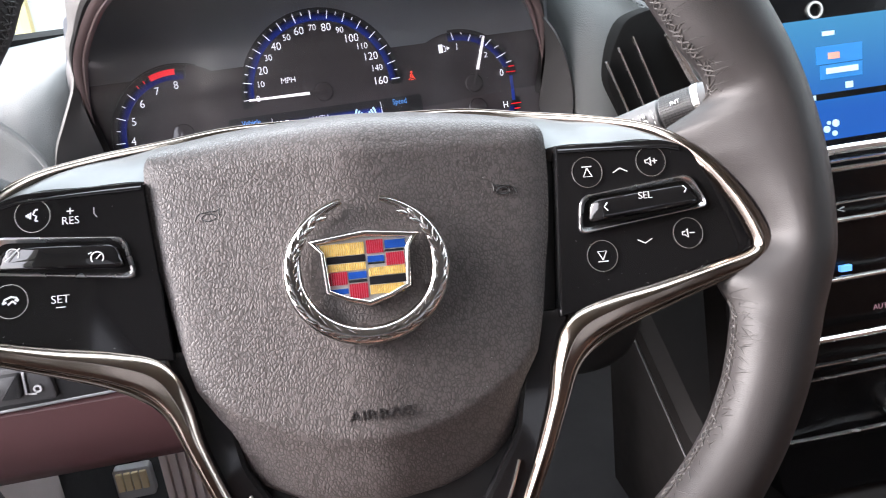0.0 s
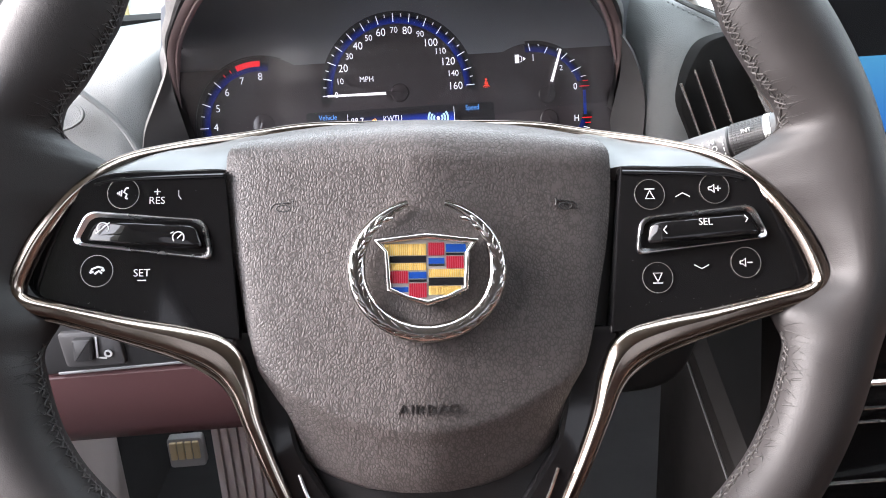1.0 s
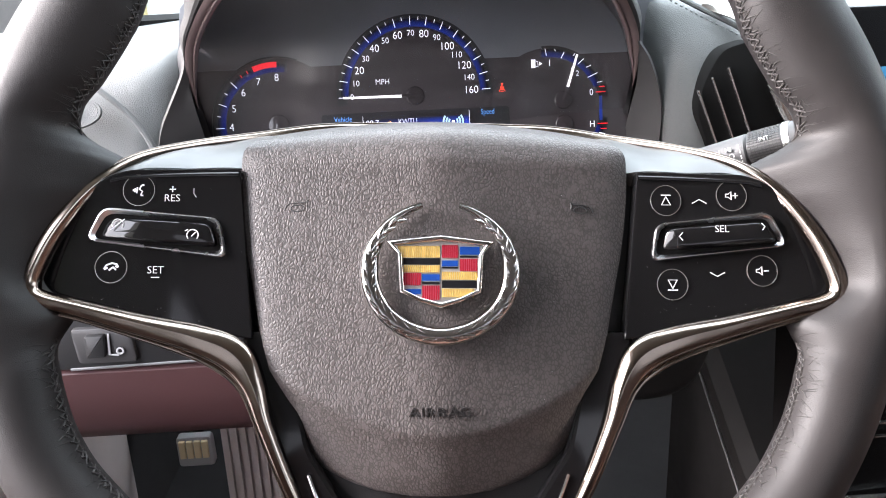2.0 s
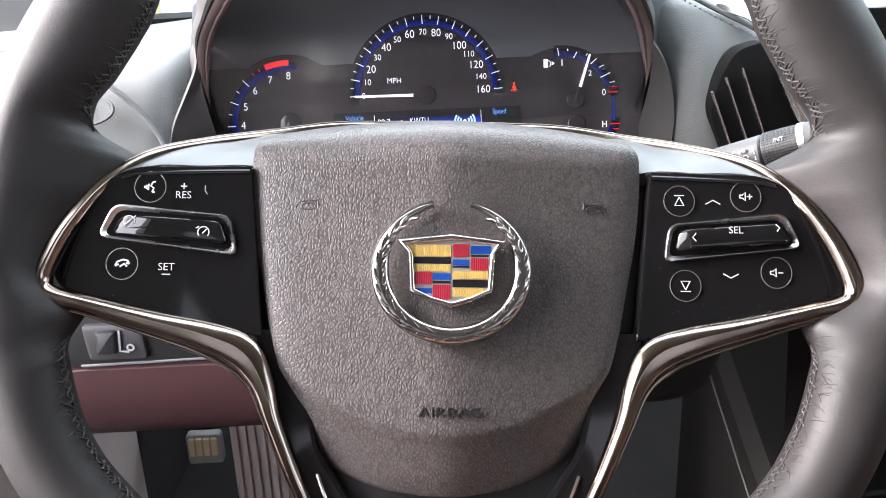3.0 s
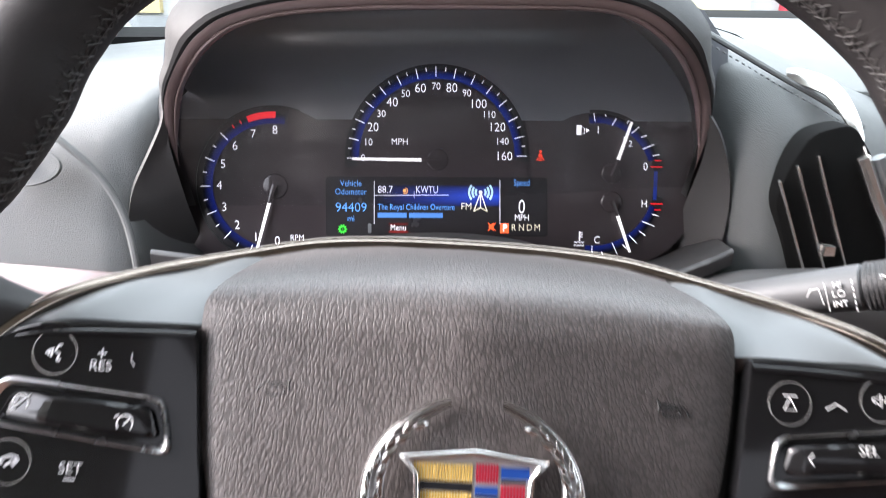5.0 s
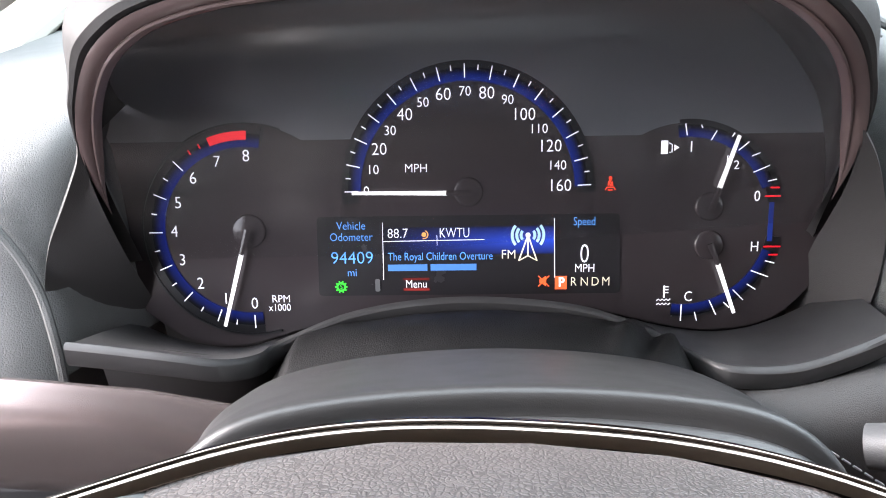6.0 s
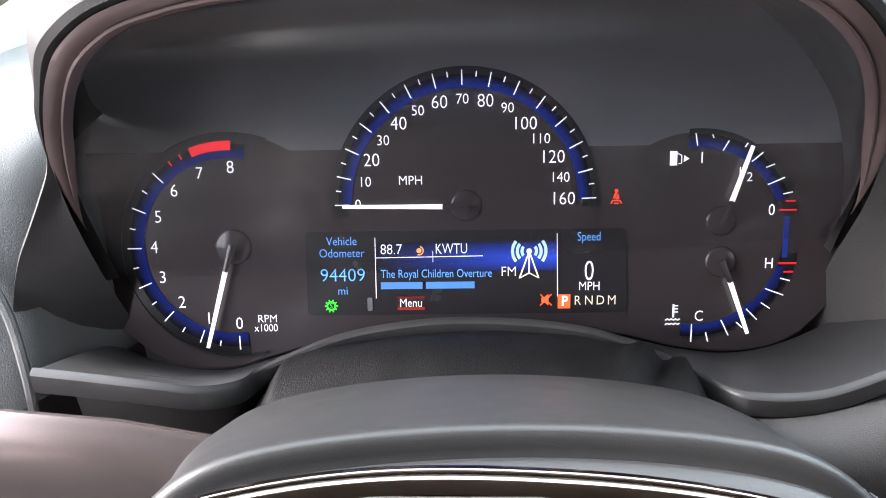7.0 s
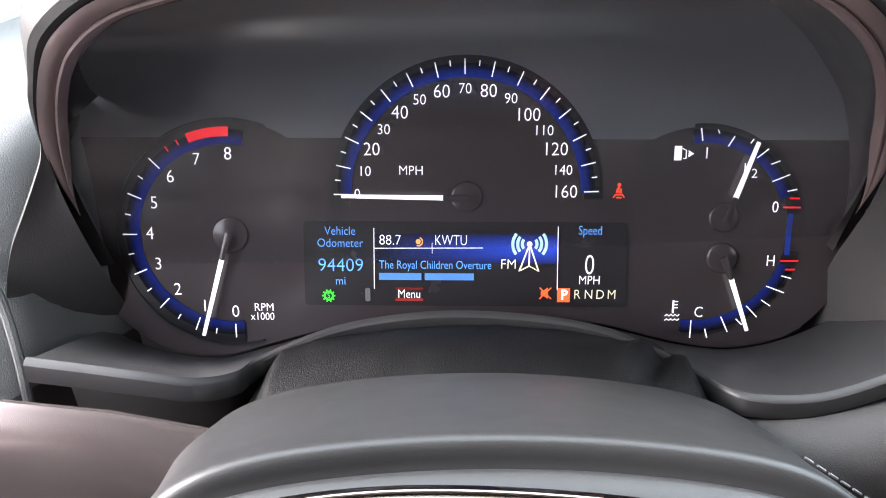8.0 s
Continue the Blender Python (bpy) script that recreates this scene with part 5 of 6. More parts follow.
part("middle_dash_pad", loft(MIDD), M_DASH, dash, "light grey grained vinyl")
RIGHT = []
for x, dy, dz in ((0.164, 0.080, 0.018), (0.168, 0.046, 0.016), (0.173, 0.024, 0.014), (0.180, 0.013, 0.013), (0.188, 0.008, 0.012), (0.196, 0.005, 0.010), (0.22, 0.006, 0.006), (0.26, 0.010, -0.010), (0.30, 0.030, -0.020)):
    RIGHT.append([Vector((x, p.y + dy, p.z + dz)) for p in profile([(0.232, 0.880), (0.240, 0.930), (0.250, 0.975), (0.268, 1.010), (0.300, 1.028), (0.40, 1.044), (0.53, 1.051), (0.60, 1.052)])])
part("right_dash_pad", loft(RIGHT), M_DASH, dash, "light grey grained vinyl", sharp=70)
part("centre_dash_pad", loft([[Vector((x, y, z)) for y, z in ((0.33, 0.97), (0.345, 1.018), (0.38, 1.036), (0.46, 1.049), (0.60, 1.058))] for x in (0.24, 0.5, 0.8, 1.10)]), M_DASH, dash)
part("seam_left", sweep(spline([(-0.240, 0.271, 1.010), (-0.220, 0.262, 1.000), (-0.197, 0.260, 0.978), (-0.184, 0.257, 0.955), (-0.178, 0.252, 0.930), (-0.177, 0.250, 0.905)], 30), 0.0022, 0.0016, up=(0, -1, 0.3), sides=8), M_DASH, dash)
stitch = []
SR = spline([(0.152, 0.312, 1.062), (0.176, 0.293, 1.047), (0.200, 0.282, 1.033), (0.224, 0.274, 1.020), (0.246, 0.268, 1.006)], 60)
part("seam_right", sweep(SR, 0.0022, 0.0016, up=(0, -1, 0.8), sides=8), M_DASH, dash)
for i in range(2, 58, 2):
    stitch.append(sweep([SR[i] + Vector((-0.002, -0.006, -0.005)), SR[i + 1] + Vector((-0.002, -0.006, -0.005))], 0.0006, 0.0005, up=(0, -1, 0.5), sides=5))
part("stitches", merged(*stitch), M_GREY, dash)
part("defrost_strip", loft([[Vector((x, 0.598, z - 0.03)), Vector((x, 0.600, z)), Vector((x, 0.64, z + 0.004)), Vector((x, 0.70, z + 0.005)), Vector((x, 0.72, z - 0.05))] for x, z in ((-0.36, 1.032), (-0.24, 1.034), (0.0, 1.048), (0.22, 1.058), (1.10, 1.060))]), M_VOID, dash, "black strip at the windscreen's foot")
# oval badge-like bezel on the left
OX, OY, OZ = -0.2345, 0.2520, 0.9835
part("oval_bezel", moved(merged(ring(0, 0, 0.0165, 0.0180, -0.0012, 0.002, 40), disc(0, 0, 0.0162, -0.0006, 0.002, 32)), pose(OX, OY, OZ, -20) @ Matrix.Diagonal((1.2, 1, 0.62, 1))), M_DASH, dash)
part("oval_insert", moved(disc(0, 0, 0.008, -0.002, 0.002, 24, 0.001), pose(OX, OY, OZ, -20) @ Matrix.Diagonal((1.0, 1, 0.55, 1))), M_BLACK, dash)
# decor trim under the left pad
TR = []
for x, zt in ((-0.37, 0.9480), (-0.28, 0.9440), (-0.20, 0.9390), (-0.164, 0.9355), (-0.126, 0.9310), (-0.096, 0.9245), (-0.0895, 0.9230)):
    TR.append([Vector((x, y + 0.04 * max(0, -0.2 - x), zt + dz)) for y, dz in ((0.226, -0.030), (0.2200, -0.012), (0.2140, -0.0015), (0.2120, -0.0012), (0.2105, -0.0030), (0.206, -0.022), (0.212, -0.045), (0.228, -0.065))])
part("decor_trim", loft(TR), M_TRIM, dash, "satin bronze decorative trim", sharp=30)
PADZ = ((0.092, 0.9170), (0.12, 0.9215), (0.145, 0.9280), (0.17, 0.9330), (0.21, 0.9340), (0.30, 0.9200))
part("knee_roll", loft([[Vector((x, y, z + dz)) for y, dz in ((0.262, -0.020), (0.240, -0.006), (0.226, 0.000), (0.216, 0.000), (0.207, -0.006), (0.2045, -0.016), (0.206, -0.040), (0.220, -0.075))] for x, z in PADZ]), M_ROLL, dash, "dark leather pad below the shelf", sharp=60)
for i in range(10):
    x = 0.1105 + 0.0048 * i
    z = 0.9185 - 0.0033 * i
    part("stitch", sweep([Vector((x, 0.2040, z)), Vector((x + 0.0032, 0.2040, z - 0.0022))], 0.0005, 0.0006, up=(0, -1, 0.3), sides=5), M_PALE, dash)

# ---- vent and stalk ----
vent = thing("air_vent", "black air vent with thin bright vanes and a silver blade", "air vent", pose(-0.004, -0.003, 0.001))
VO = [(0.229, 1.012), (0.206, 1.006), (0.1958, 0.986), (0.1912, 0.966), (0.1990, 0.945), (0.210, 0.910), (0.224, 0.878), (0.268, 0.880), (0.262, 0.938), (0.247, 0.988)]
part("housing", moved(prism(rounded(VO, 0.008, 4), 0.2445, 0.262, 0.002), pose(0, 0, 0)), M_VOID, vent)
for i, (x0, z0, x1, z1) in enumerate(((0.1910, 0.9795, 0.2280, 0.8900), (0.1998, 0.9880, 0.2365, 0.8990), (0.2103, 0.9940, 0.2470, 0.9050))):
    part("vane", sweep([(x0, 0.2425, z0), (x1, 0.2425, z1)], 0.0009, 0.0016, sides=8), M_SILVER, vent)
part("vane_tab", box(0.2200, 0.2260, 0.236, 0.243, 0.9375, 0.9430), M_SILVER, vent)
part("silver_blade", sweep(spline([(0.206, 0.286, 1.034), (0.216, 0.283, 1.032), (0.228, 0.272, 1.026), (0.234, 0.256, 1.011), (0.238, 0.242, 0.992)], 24), [0.001 + 0.0050 * math.sin(math.pi * min(1, 0.08 + i / 23)) ** 0.6 for i in range(24)], 0.002, up=(0, -1, 0.6), sides=8), M_SILVER, vent, "bright silver blade")
part("silver_edge", sweep(spline([(0.2352, 0.2408, 0.9936), (0.2497, 0.2408, 0.9658), (0.2596, 0.2408, 0.948), (0.278, 0.2408, 0.900)], 20), 0.0036, 0.003, sides=8), M_SILVER, vent)
part("dark_edge", sweep(spline([(0.2440, 0.2418, 0.9936), (0.2583, 0.2418, 0.9658), (0.2684, 0.2418, 0.948), (0.287, 0.2418, 0.900)], 20), 0.0042, 0.004, sides=8), M_GREY, vent)

stalk = thing("wiper_stalk", "grey wiper stalk with a ribbed collar and white markings", "stalk", pose(0.1470, 0.1400, 0.9515, 0, -19.5, -35))


def tube(x0, x1, r0, r1, n=28, flat=0.92):
    rows = []
    k = 6
    for i in range(k + 1):
        t = i / k
        r = r0 + (r1 - r0) * t
        rows.append([(x0 + (x1 - x0) * t, r * math.sin(2 * math.pi * j / n), flat * r * math.cos(2 * math.pi * j / n)) for j in range(n)])
    return loft(rows, True, True)


part("arm", merged(tube(-0.040, 0.0330, 0.0075, 0.0108), tube(0.0330, 0.0340, 0.0108, 0.0100)), M_STALK, stalk, "grey tapered arm")
collar = part("collar", tube(0.0345, 0.0525, 0.0108, 0.0110), M_BLACK, stalk, "dark knurled collar")
coll = []
for j in range(44):
    q = 2 * math.pi * j / 44
    c, d = math.sin(q), math.cos(q)
    for i in range(9):
        x = 0.0352 + 0.00185 * i
        coll.append(sweep([(x, 0.0110 * c, 0.0101 * d), (x + 0.0013, 0.0110 * c, 0.0101 * d)], 0.00052, 0.00045, up=(0, c, d), sides=4))
tagged(part("knurling", merged(*coll), M_BEZEL, collar, "fine raised knurling"), kind="stuff")
part("band", tube(0.0525, 0.0558, 0.0116, 0.0116), M_SILVER, stalk, "silver band")
part("tip", merged(tube(0.0558, 0.068, 0.0112, 0.0106), tube(0.068, 0.0705, 0.0106, 0.0080)), M_STALK, stalk)
for body, x, z, s in (("HI", 0.0255, 0.0050, 0.0036), ("LO", 0.0255, 0.0012, 0.0040), ("INT", 0.0255, -0.0032, 0.0036), ("INT", 0.0440, 0.0062, 0.0032)):
    part("marking", lettering(body, s, x, z, -0.0104 if z < 0.006 else -0.0098, depth=0.0010), M_WHITE, stalk, smooth=False)
part("marking", merged(stroke([(0.0130, 0.001), (0.0150, 0.0042), (0.0182, 0.0042), (0.0190, -0.003)], 0.0005, -0.0102), stroke([(0.0208, 0.0062), (0.0208, -0.0062)], 0.0004, -0.0102), *[stroke([(0.0312, z), (0.0312, z + 0.0018)], 0.0006, -0.0106) for z in (-0.007, -0.004, -0.001, 0.002, 0.005)]), M_WHITE, stalk, smooth=False)

# ---- lower left: switches, knee panel, pedals ----
lamp = thing("headlamp_switch", "black headlamp switch panel with a small toggle", "switch panel", pose(0, 0, 0))
part("panel", prism(rounded([(-0.36, 0.866), (-0.08, 0.866), (-0.08, 0.800), (-0.36, 0.800)], 0.006, 4), 0.240, 0.262, 0.003), M_BLACK, lamp)
part("toggle_frame", prism(rounded([(-0.256, 0.834), (-0.214, 0.834), (-0.212, 0.8060), (-0.254, 0.8065)], 0.004, 3), 0.236, 0.245, 0.002), M_BEZEL, lamp)
part("toggle", prism(rounded([(-0.2450, 0.830), (-0.2310, 0.830), (-0.2325, 0.8125), (-0.2460, 0.8125)], 0.002, 3), 0.231, 0.240, 0.002), M_BLACK, lamp, "black push switch")
part("toggle_mark", merged(stroke([(-0.2288, 0.830), (-0.2302, 0.8140), (-0.2240, 0.8132)], 0.0020, 0.2345, 0.0006), ring(-0.2225, 0.8165, 0.0016, 0.0028, 0.2340, 0.2350, 16)), M_PALE, lamp, "pale lamp symbol")
knee = thing("knee_panel", "maroon satin lower knee panel", "trim panel", pose(0, 0, 0))
part("panel", loft([[Vector((x, y, z)) for y, z in ((0.262, 0.8020), (0.246, 0.8000), (0.242, 0.7960), (0.243, 0.775), (0.250, 0.748), (0.260, 0.7335), (0.268, 0.7305), (0.300, 0.730))] for x in (-0.36, -0.25, -0.12, -0.03)]), M_KNEE, knee, sharp=40)
part("bright_edge", sweep([(-0.262, 0.2405, 0.8010), (-0.15, 0.2405, 0.8030), (-0.03, 0.2405, 0.8050)], 0.0012, 0.0012, sides=8), M_GREY, knee)
whole("column_undercover", prism(rounded([(-0.03, 0.88), (0.218, 0.88), (0.218, 0.785), (0.198, 0.7400), (-0.03, 0.7397)], [0.01, 0.02, 0.02, 0.035, 0.005], 6), 0.245, 0.30, 0.012, 4), M_UNDER, "black rounded panel below the steering column", "trim panel")
pedal = thing("foot_pedal", "steel-framed pedal with a worn tan rubber pad", "pedal", pose(-0.286, 0.55, 0.535))
part("frame", prism(rounded([(-0.0215, 0.019), (0.0205, 0.019), (0.0215, -0.021), (-0.0215, -0.021)], 0.005, 4), 0.0, 0.012, 0.002), M_PALE, pedal)
part("rubber_pad", merged(*[prism(rounded([(-0.018 + 0.009 * i, 0.015), (-0.0105 + 0.009 * i, 0.015), (-0.0105 + 0.009 * i, -0.008), (-0.018 + 0.009 * i, -0.008)], 0.001, 2), -0.004, 0.002, 0.001) for i in range(4)]), mat("tan_rubber", (0.80, 0.68, 0.43), 0.6, bump=0.3, scale=900), pedal, "tan rubber pad")
part("arm", sweep([(0, 0.012, 0), (0.0, 0.05, 0.06), (0.0, 0.09, 0.16), (0.0, 0.12, 0.24)], 0.006, 0.010, sides=8), M_VOID, pedal)
rest = thing("footrest", "grey ribbed footrest mat", "footrest", pose(-0.218, 0.56, 0.40))
for i in range(7):
    part("rib", box(-0.036 + 0.011 * i, -0.0285 + 0.011 * i, -0.006, 0.004, 0.0, 0.165), M_FOOT, rest, smooth=False)
part("mat", box(-0.038, 0.040, 0.002, 0.020, 0.0, 0.165), M_FOOT, rest, smooth=False)

# ---- centre stack ----
M_STACK = mat("stack_gloss_black", (0.004, 0.004, 0.0045), 0.22, vary=0.2, spec=0.22, rough_vary=0.04)
M_BARS = mat("lit_pale_teal", (0.42, 0.60, 0.66), emit=0.62)
M_ICON = mat("lit_dull_orange", (0.62, 0.27, 0.20), emit=0.6)
stack = thing("centre_stack", "glossy black centre stack with a blue touch screen", "centre console", pose(0.405, 0.300, 0.93, -8))
part("panel", prism(rounded([(-0.115, 0.10), (0.115, 0.10), (0.115, -0.10), (0.105, -0.36), (-0.060, -0.36), (-0.115, -0.10)], 0.01, 4), 0.004, 0.05, 0.003), M_STACK, stack)
screen = part("touch_screen", box(-0.098, 0.098, 0.001, 0.006, -0.043, 0.054), M_TOUCH, stack, "blue lit touch screen", smooth=False)
part("screen_bar", box(-0.098, 0.098, 0.000, 0.003, -0.010, -0.005), M_STACK, screen, smooth=False)
M_TILE = mat("lit_tile", (0.015, 0.16, 0.42), emit=0.6)
for x0, z0, z1 in ((-0.018, 0.018, 0.032), (-0.015, 0.006, 0.017)):
    part("screen_tile", box(x0, 0.022, 0.0003, 0.003, z0, z1), M_TILE, screen, smooth=False)
part("screen_icon", merged(box(-0.008, 0.002, -0.0002, 0.002, 0.0215, 0.0265)), M_ICON, screen, smooth=False)
for x0, x1, z0, z1, d in ((-0.010, 0.018, 0.010, 0.0145, 0.0002), (-0.012, -0.002, 0.040, 0.0435, 0.0002), (0.007, 0.013, -0.003, 0.002, 0.0002), (-0.026, -0.020, -0.0095, -0.0055, 0.0004)):
    part("text_bar", box(x0, x1, -d, 0.002, z0, z1), M_BARS, screen, "plain pale bar in place of small lettering", smooth=False)
part("fan_symbol", merged(disc(-0.003, -0.030, 0.0030, -0.0002, 0.002, 12), disc(-0.011, -0.034, 0.0028, -0.0002, 0.002, 12), disc(-0.004, -0.038, 0.0022, -0.0002, 0.002, 12), disc(-0.009, -0.029, 0.0016, -0.0002, 0.002, 12)), M_BARS, screen, smooth=False)
part("screen_ring", ring(-0.017, 0.061, 0.0050, 0.0068, 0.001, 0.005, 24), M_SILVER, stack)
for z, y, h in ((-0.051, -0.007, 0.0040), (-0.061, -0.002, 0.0016), (-0.068, -0.001, 0.0022), (-0.096, -0.002, 0.0008), (-0.1085, -0.009, 0.0019), (-0.158, -0.009, 0.0021), (-0.2090, -0.008, 0.0028), (-0.234, -0.001, 0.0007), (-0.246, -0.001, 0.0005), (-0.300, -0.001, 0.0006)):
    part("chrome_strip", sweep([(-0.095, y + 0.004, z - 0.002), (-0.06, y, z), (0.0, y - 0.003, z + 0.001), (0.06, y, z), (0.095, y + 0.004, z - 0.002)], h, 0.003, sides=8), M_SILVER, stack)
part("blue_light", box(-0.004, 0.006, -0.002, 0.002, -0.155, -0.150), M_LITSKY, stack, smooth=False)
part("lettering", lettering("AUTO", 0.0068, 0.038, -0.193, 0.0030), mat("faint_pink_print", (0.55, 0.30, 0.36), emit=0.35), stack, smooth=False)
part("arrow_symbol", stroke([(0.004, -0.1005), (-0.002, -0.1025), (0.004, -0.1045)], 0.0012, 0.0030), M_WHITE, stack)
part("knob", moved(disc(0, 0, 0.011, -0.010, 0.004, 24, 0.003), pose(0.047, 0, -0.285)), M_SILVER, stack)
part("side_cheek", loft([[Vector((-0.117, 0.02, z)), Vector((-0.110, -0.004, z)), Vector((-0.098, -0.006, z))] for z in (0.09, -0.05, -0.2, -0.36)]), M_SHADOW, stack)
console = thing("centre_console", "dark brown centre console beside the driver's knee", "console", pose(0, 0, 0))
CS = ((0.560, 0.742, 0.300), (0.468, 0.683, 0.300), (0.357, 0.613, 0.302), (0.220, 0.545, 0.305), (0.050, 0.530, 0.308), (-0.600, 0.530, 0.310))
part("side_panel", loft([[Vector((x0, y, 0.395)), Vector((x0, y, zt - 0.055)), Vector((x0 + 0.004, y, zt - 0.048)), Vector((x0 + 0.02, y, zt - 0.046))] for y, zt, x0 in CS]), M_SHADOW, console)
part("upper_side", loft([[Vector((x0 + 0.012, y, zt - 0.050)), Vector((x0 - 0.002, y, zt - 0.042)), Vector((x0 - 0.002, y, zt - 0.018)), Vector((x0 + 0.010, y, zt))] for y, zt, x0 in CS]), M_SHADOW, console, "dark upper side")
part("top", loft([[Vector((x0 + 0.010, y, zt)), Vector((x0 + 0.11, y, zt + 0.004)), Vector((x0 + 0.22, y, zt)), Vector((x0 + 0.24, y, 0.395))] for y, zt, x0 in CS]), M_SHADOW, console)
whole("console_rail", sweep([(0.298, 0.54, 0.682), (0.298, 0.468, 0.637), (0.299, 0.357, 0.567), (0.302, 0.22, 0.499), (0.305, 0.05, 0.484)], 0.0014, 0.0014, up=(0, 0, 1), sides=8), M_BEZEL, "thin charcoal rail on the console edge", "trim")

# ---- cabin shell ----
def shell(name, shape, m, label, category):
    return whole(name, shape, m, label, category, kind="structure", smooth=False)


shell("floor", box(-0.40, 1.12, -1.6, 0.95, 0.33, 0.40), M_CARPET, "dark carpeted car floor", "floor")
shell("wall_north", box(-0.40, 1.12, 0.86, 0.90, 0.40, 0.995), M_CARPET, "dark carpeted bulkhead behind the pedals", "wall")
shell("wall_dash", box(-0.40, 1.12, 0.335, 0.36, 0.76, 0.99), M_BLACK, "dark panel inside the dashboard", "wall")
shell("wall_west", box(-0.42, -0.37, 0.40, 0.565, 0.40, 1.03), M_KICK, "grey kick panel beside the footwell", "wall")
shell("wall_west_footwell", box(-0.42, -0.372, 0.565, 0.86, 0.40, 1.03), M_CARPET, "dark carpeted side of the footwell", "wall")
shell("wall_west_sail", box(-0.400, -0.378, 0.42, 0.57, 0.97, 1.20), M_SEATB, "dark door corner trim behind the mirror", "wall")
shell("wall_west_rear", box(-0.42, -0.37, -1.6, -0.32, 0.40, 1.03), M_SEAT, "lower rear door panel in brown trim", "wall")
shell("wall_west_front", box(-0.42, -0.37, -0.32, 0.40, 0.40, 0.80), M_KICK, "lower part of the driver door in grey trim", "wall")
shell("wall_east", box(1.10, 1.14, -1.6, 0.86, 0.40, 1.03), M_SEAT, "lower door panel in brown trim", "wall")
shell("wall_south", box(-0.42, 1.14, -1.66, -1.6, 0.40, 1.10), M_SEAT, "rear seat back in brown leather", "wall")
# unseen ceiling, pale only to reflect more light onto the wheel
shell("ceiling", box(-0.42, 1.14, -1.66, 0.03, 1.46, 1.50), M_CREAM, "unseen headliner, made pale to bounce light into the cabin", "ceiling")
for x0, x1, nm in ((-0.42, -0.36, "pillar_left"), (1.08, 1.14, "pillar_right")):
    shell(nm, loft([[(x0, 0.76, 1.0), (x1, 0.76, 1.0), (x1, 0.86, 1.0), (x0, 0.86, 1.0)], [(x0, -0.02, 1.47), (x1, -0.02, 1.47), (x1, 0.08, 1.49), (x0, 0.08, 1.49)]], True, True), M_CREAM, "cream windscreen pillar trim", "pillar")
    # unseen; made wide to keep sky out of the switch panels' reflections
    shell(nm + "_rear", box(x0, x1, -0.72, -0.32, 1.0, 1.47), M_CREAM, "unseen cream door pillar, widened to block side light", "pillar")
    shell(nm + "_back", box(x0, x1, -1.66, -1.40, 1.0, 1.47), M_CREAM, "cream rear pillar trim", "pillar")
whole("pillar_base", sweep(spline([(-0.312, 0.33, 0.992), (-0.305, 0.42, 1.010), (-0.320, 0.52, 1.026), (-0.338, 0.62, 1.040), (-0.356, 0.72, 1.058)], 24), 0.022, 0.014, up=(0, -0.3, 1), sides=12), M_CREAM, "cream trim at the foot of the windscreen pillar", "trim")
for x, nm in ((0.0, "driver_seat"), (0.74, "passenger_seat")):
    seat = thing(nm, "brown leather front seat", "seat", pose(x, -0.55, 0.352))
    part("cushion", prism(rounded([(-0.25, 0.34), (0.25, 0.34), (0.25, 0.05), (-0.25, 0.05)], 0.06, 5), -0.02, 0.35, 0.04, 3), M_SEAT, seat)
    part("backrest", moved(prism(rounded([(-0.24, 0.62), (0.24, 0.62), (0.26, 0.0), (-0.26, 0.0)], 0.08, 5), -0.08, 0.06, 0.04, 3), pose(0, -0.25, 0.25, 20)), M_SEAT, seat)
# ---- outside ----
M_WIN = bpy.data.materials.new("window_glass")
M_WIN.use_nodes = True
nt, nd = M_WIN.node_tree, M_WIN.node_tree.nodes
tr, gl, mx = nd.new("ShaderNodeBsdfTransparent"), nd.new("ShaderNodeBsdfGlossy"), nd.new("ShaderNodeMixShader")
tr.inputs[0].default_value = (0.90, 0.95, 0.94, 1)
gl.inputs["Roughness"].default_value = 0.01
mx.inputs[0].default_value = 0.05
nt.links.new(tr.outputs[0], mx.inputs[1])
nt.links.new(gl.outputs[0], mx.inputs[2])
nt.links.new(mx.outputs[0], nd["Material Output"].inputs[0])
shell("window_1", loft([[(-0.37, 0.800, 1.03), (1.09, 0.800, 1.03), (1.09, 0.806, 1.03), (-0.37, 0.806, 1.03)], [(-0.37, 0.03, 1.475), (1.09, 0.03, 1.475), (1.09, 0.036, 1.48), (-0.37, 0.036, 1.48)]], True, True), M_WIN, "clear windscreen", "window")
# unseen panes; their tints are added to hold back side and rear light
M_SIDE = M_WIN.copy()
M_SIDE.name = "side_glass"
M_SIDE.node_tree.nodes["Transparent BSDF"].inputs[0].default_value = (0.60, 0.62, 0.62, 1)
M_DIMGLASS = M_WIN.copy()
M_DIMGLASS.name = "dimming_glass"
M_DIMGLASS.node_tree.nodes["Transparent BSDF"].inputs[0].default_value = (0.34, 0.34, 0.34, 1)
shell("window_2", box(1.115, 1.120, -1.4, 0.80, 1.03, 1.47), M_SIDE, "unseen side windows, tint added to dim light from the right", "window")
shell("window_3", box(-0.40, 1.12, -1.635, -1.630, 1.10, 1.46), M_DIMGLASS, "unseen rear window, dark tint added to dim light from behind", "window")
shell("window_4", box(-0.400, -0.395, -1.40, -0.72, 1.03, 1.47), M_DIMGLASS, "unseen rear door window, dark tint added to dim side light", "window")
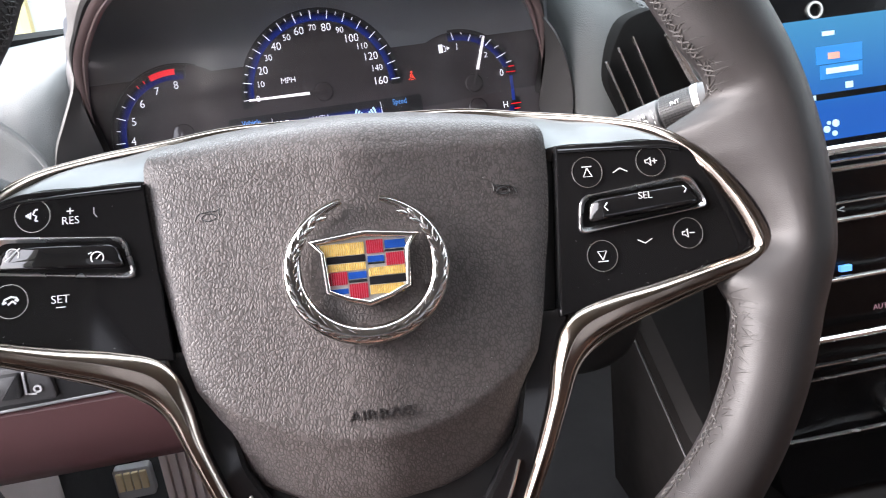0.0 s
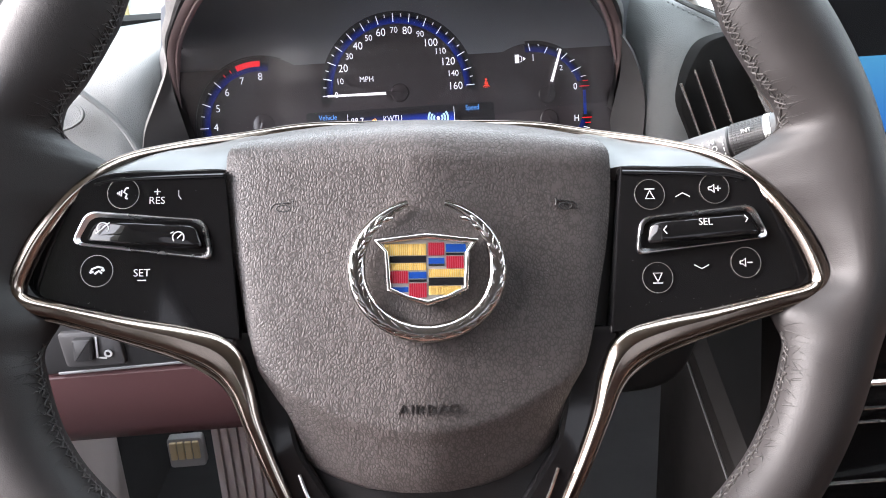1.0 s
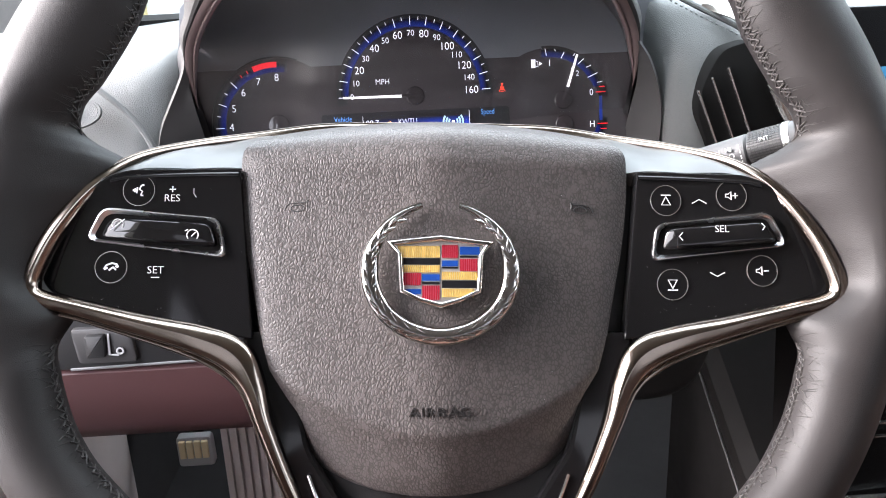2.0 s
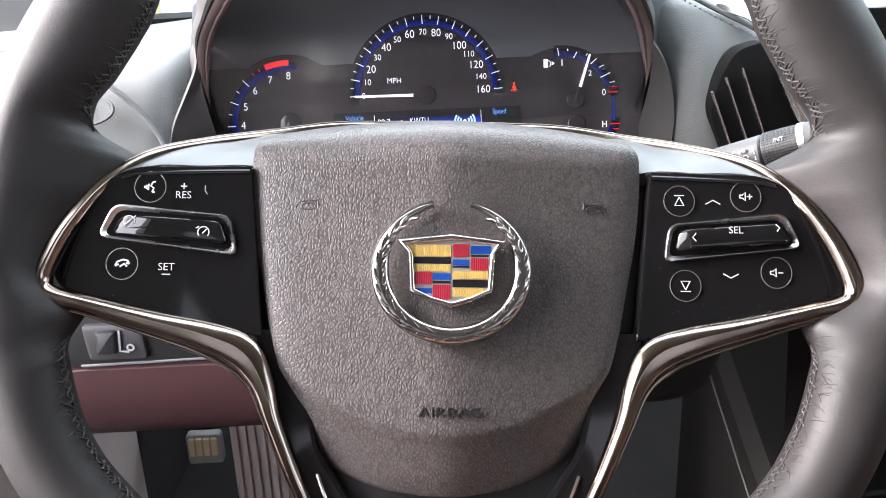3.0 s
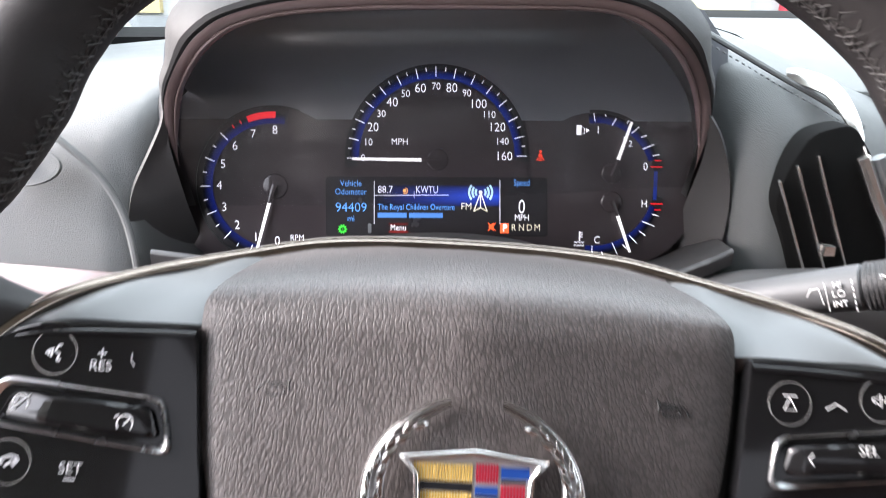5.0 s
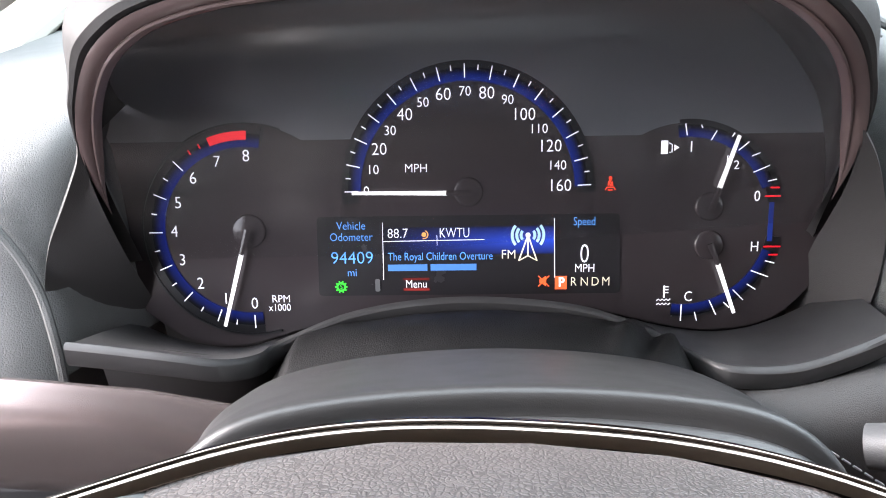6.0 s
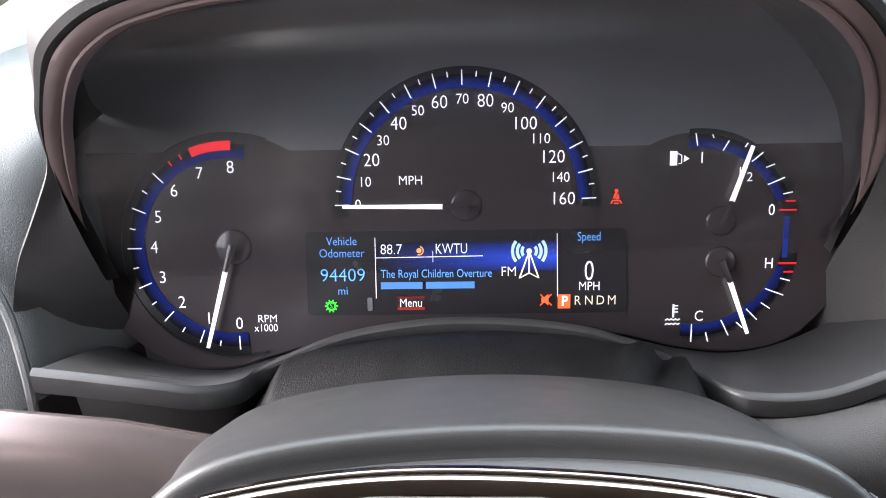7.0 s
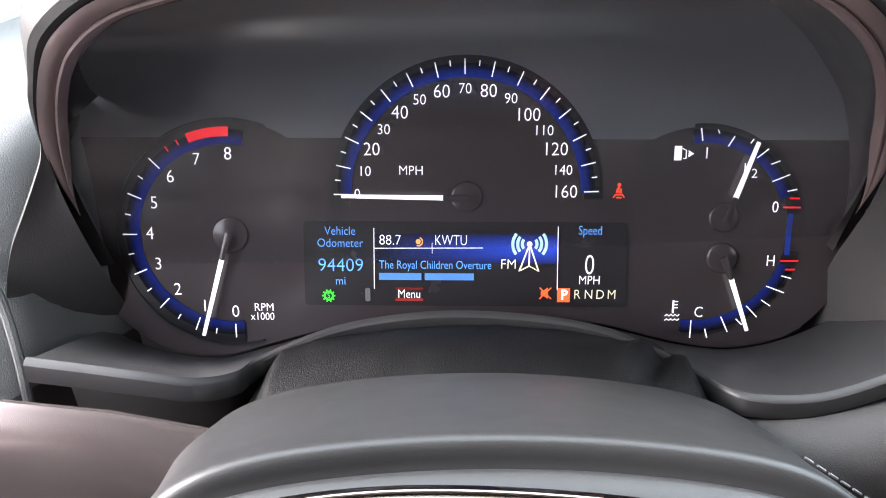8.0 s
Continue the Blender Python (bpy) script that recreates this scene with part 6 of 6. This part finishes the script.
M_GROUND = mat("asphalt", (0.06, 0.06, 0.062), 0.9, bump=0.8, scale=60, vary=0.3)
M_WALLW = mat("white_render", (0.34, 0.34, 0.33), 0.8, vary=0.08)
shell("ground", box(-300, 300, -300, 300, -0.02, 0.0), M_GROUND, "grey asphalt lot reaching to the horizon", "ground")
hall = thing("building", "pale low showroom with a yellow panel and red sign", "building", pose(0, 6.0, 0))
part("wall", box(-16, 18, 0, 6, 0, 3.3), M_WALLW, hall, smooth=False)
part("roof", box(-16.3, 18.3, -0.4, 6, 3.3, 3.6), M_GREY, hall, smooth=False)
part("yellow_panel", box(-2.40, -1.93, -0.08, 0, 0.90, 1.9), mat("yellow_board", (0.36, 0.29, 0.14), 0.6), hall, smooth=False)
part("yellow_panel", box(2.05, 2.5, -0.08, 0, 0.3, 1.5), mat("tan_board", (0.42, 0.36, 0.22), 0.6), hall, smooth=False)
part("red_sign", box(2.76, 3.0, -0.12, 0, 0.97, 1.3), mat("red_board", (0.42, 0.03, 0.05), 0.5), hall, smooth=False)
part("teal_sign", box(3.06, 3.35, -0.12, 0, 0.94, 1.2), mat("teal_board", (0.18, 0.36, 0.36), 0.5), hall, smooth=False)
part("grey_sill", box(-2.9, -1.7, -0.2, 0, 0.80, 0.88), M_GREY, hall, smooth=False)
for x in (-9.5, -6.2, 5.6, 9.0, 12.0):
    w = part("window", box(x, x + 1.9, -0.05, 0.0, 0.6, 2.8), M_PIANO, hall, smooth=False)
    part("window_frame", merged(box(x - 0.1, x, -0.1, 0, 0.5, 2.9), box(x + 1.9, x + 2.0, -0.1, 0, 0.5, 2.9), box(x, x + 1.9, -0.1, 0, 2.8, 2.9), box(x, x + 1.9, -0.1, 0, 0.5, 0.6)), M_GREY, w, smooth=False)
whole("car_bonnet", loft([[Vector((x, y, z)) for y, z in ((0.82, 1.00), (1.2, 0.98), (1.7, 0.90), (1.95, 0.75))] for x in (-0.42, 0.0, 0.36, 0.8, 1.14)]), mat("dark_paint", (0.02, 0.02, 0.025), 0.2, coat=1.0), "dark painted bonnet beyond the windscreen", "bonnet")
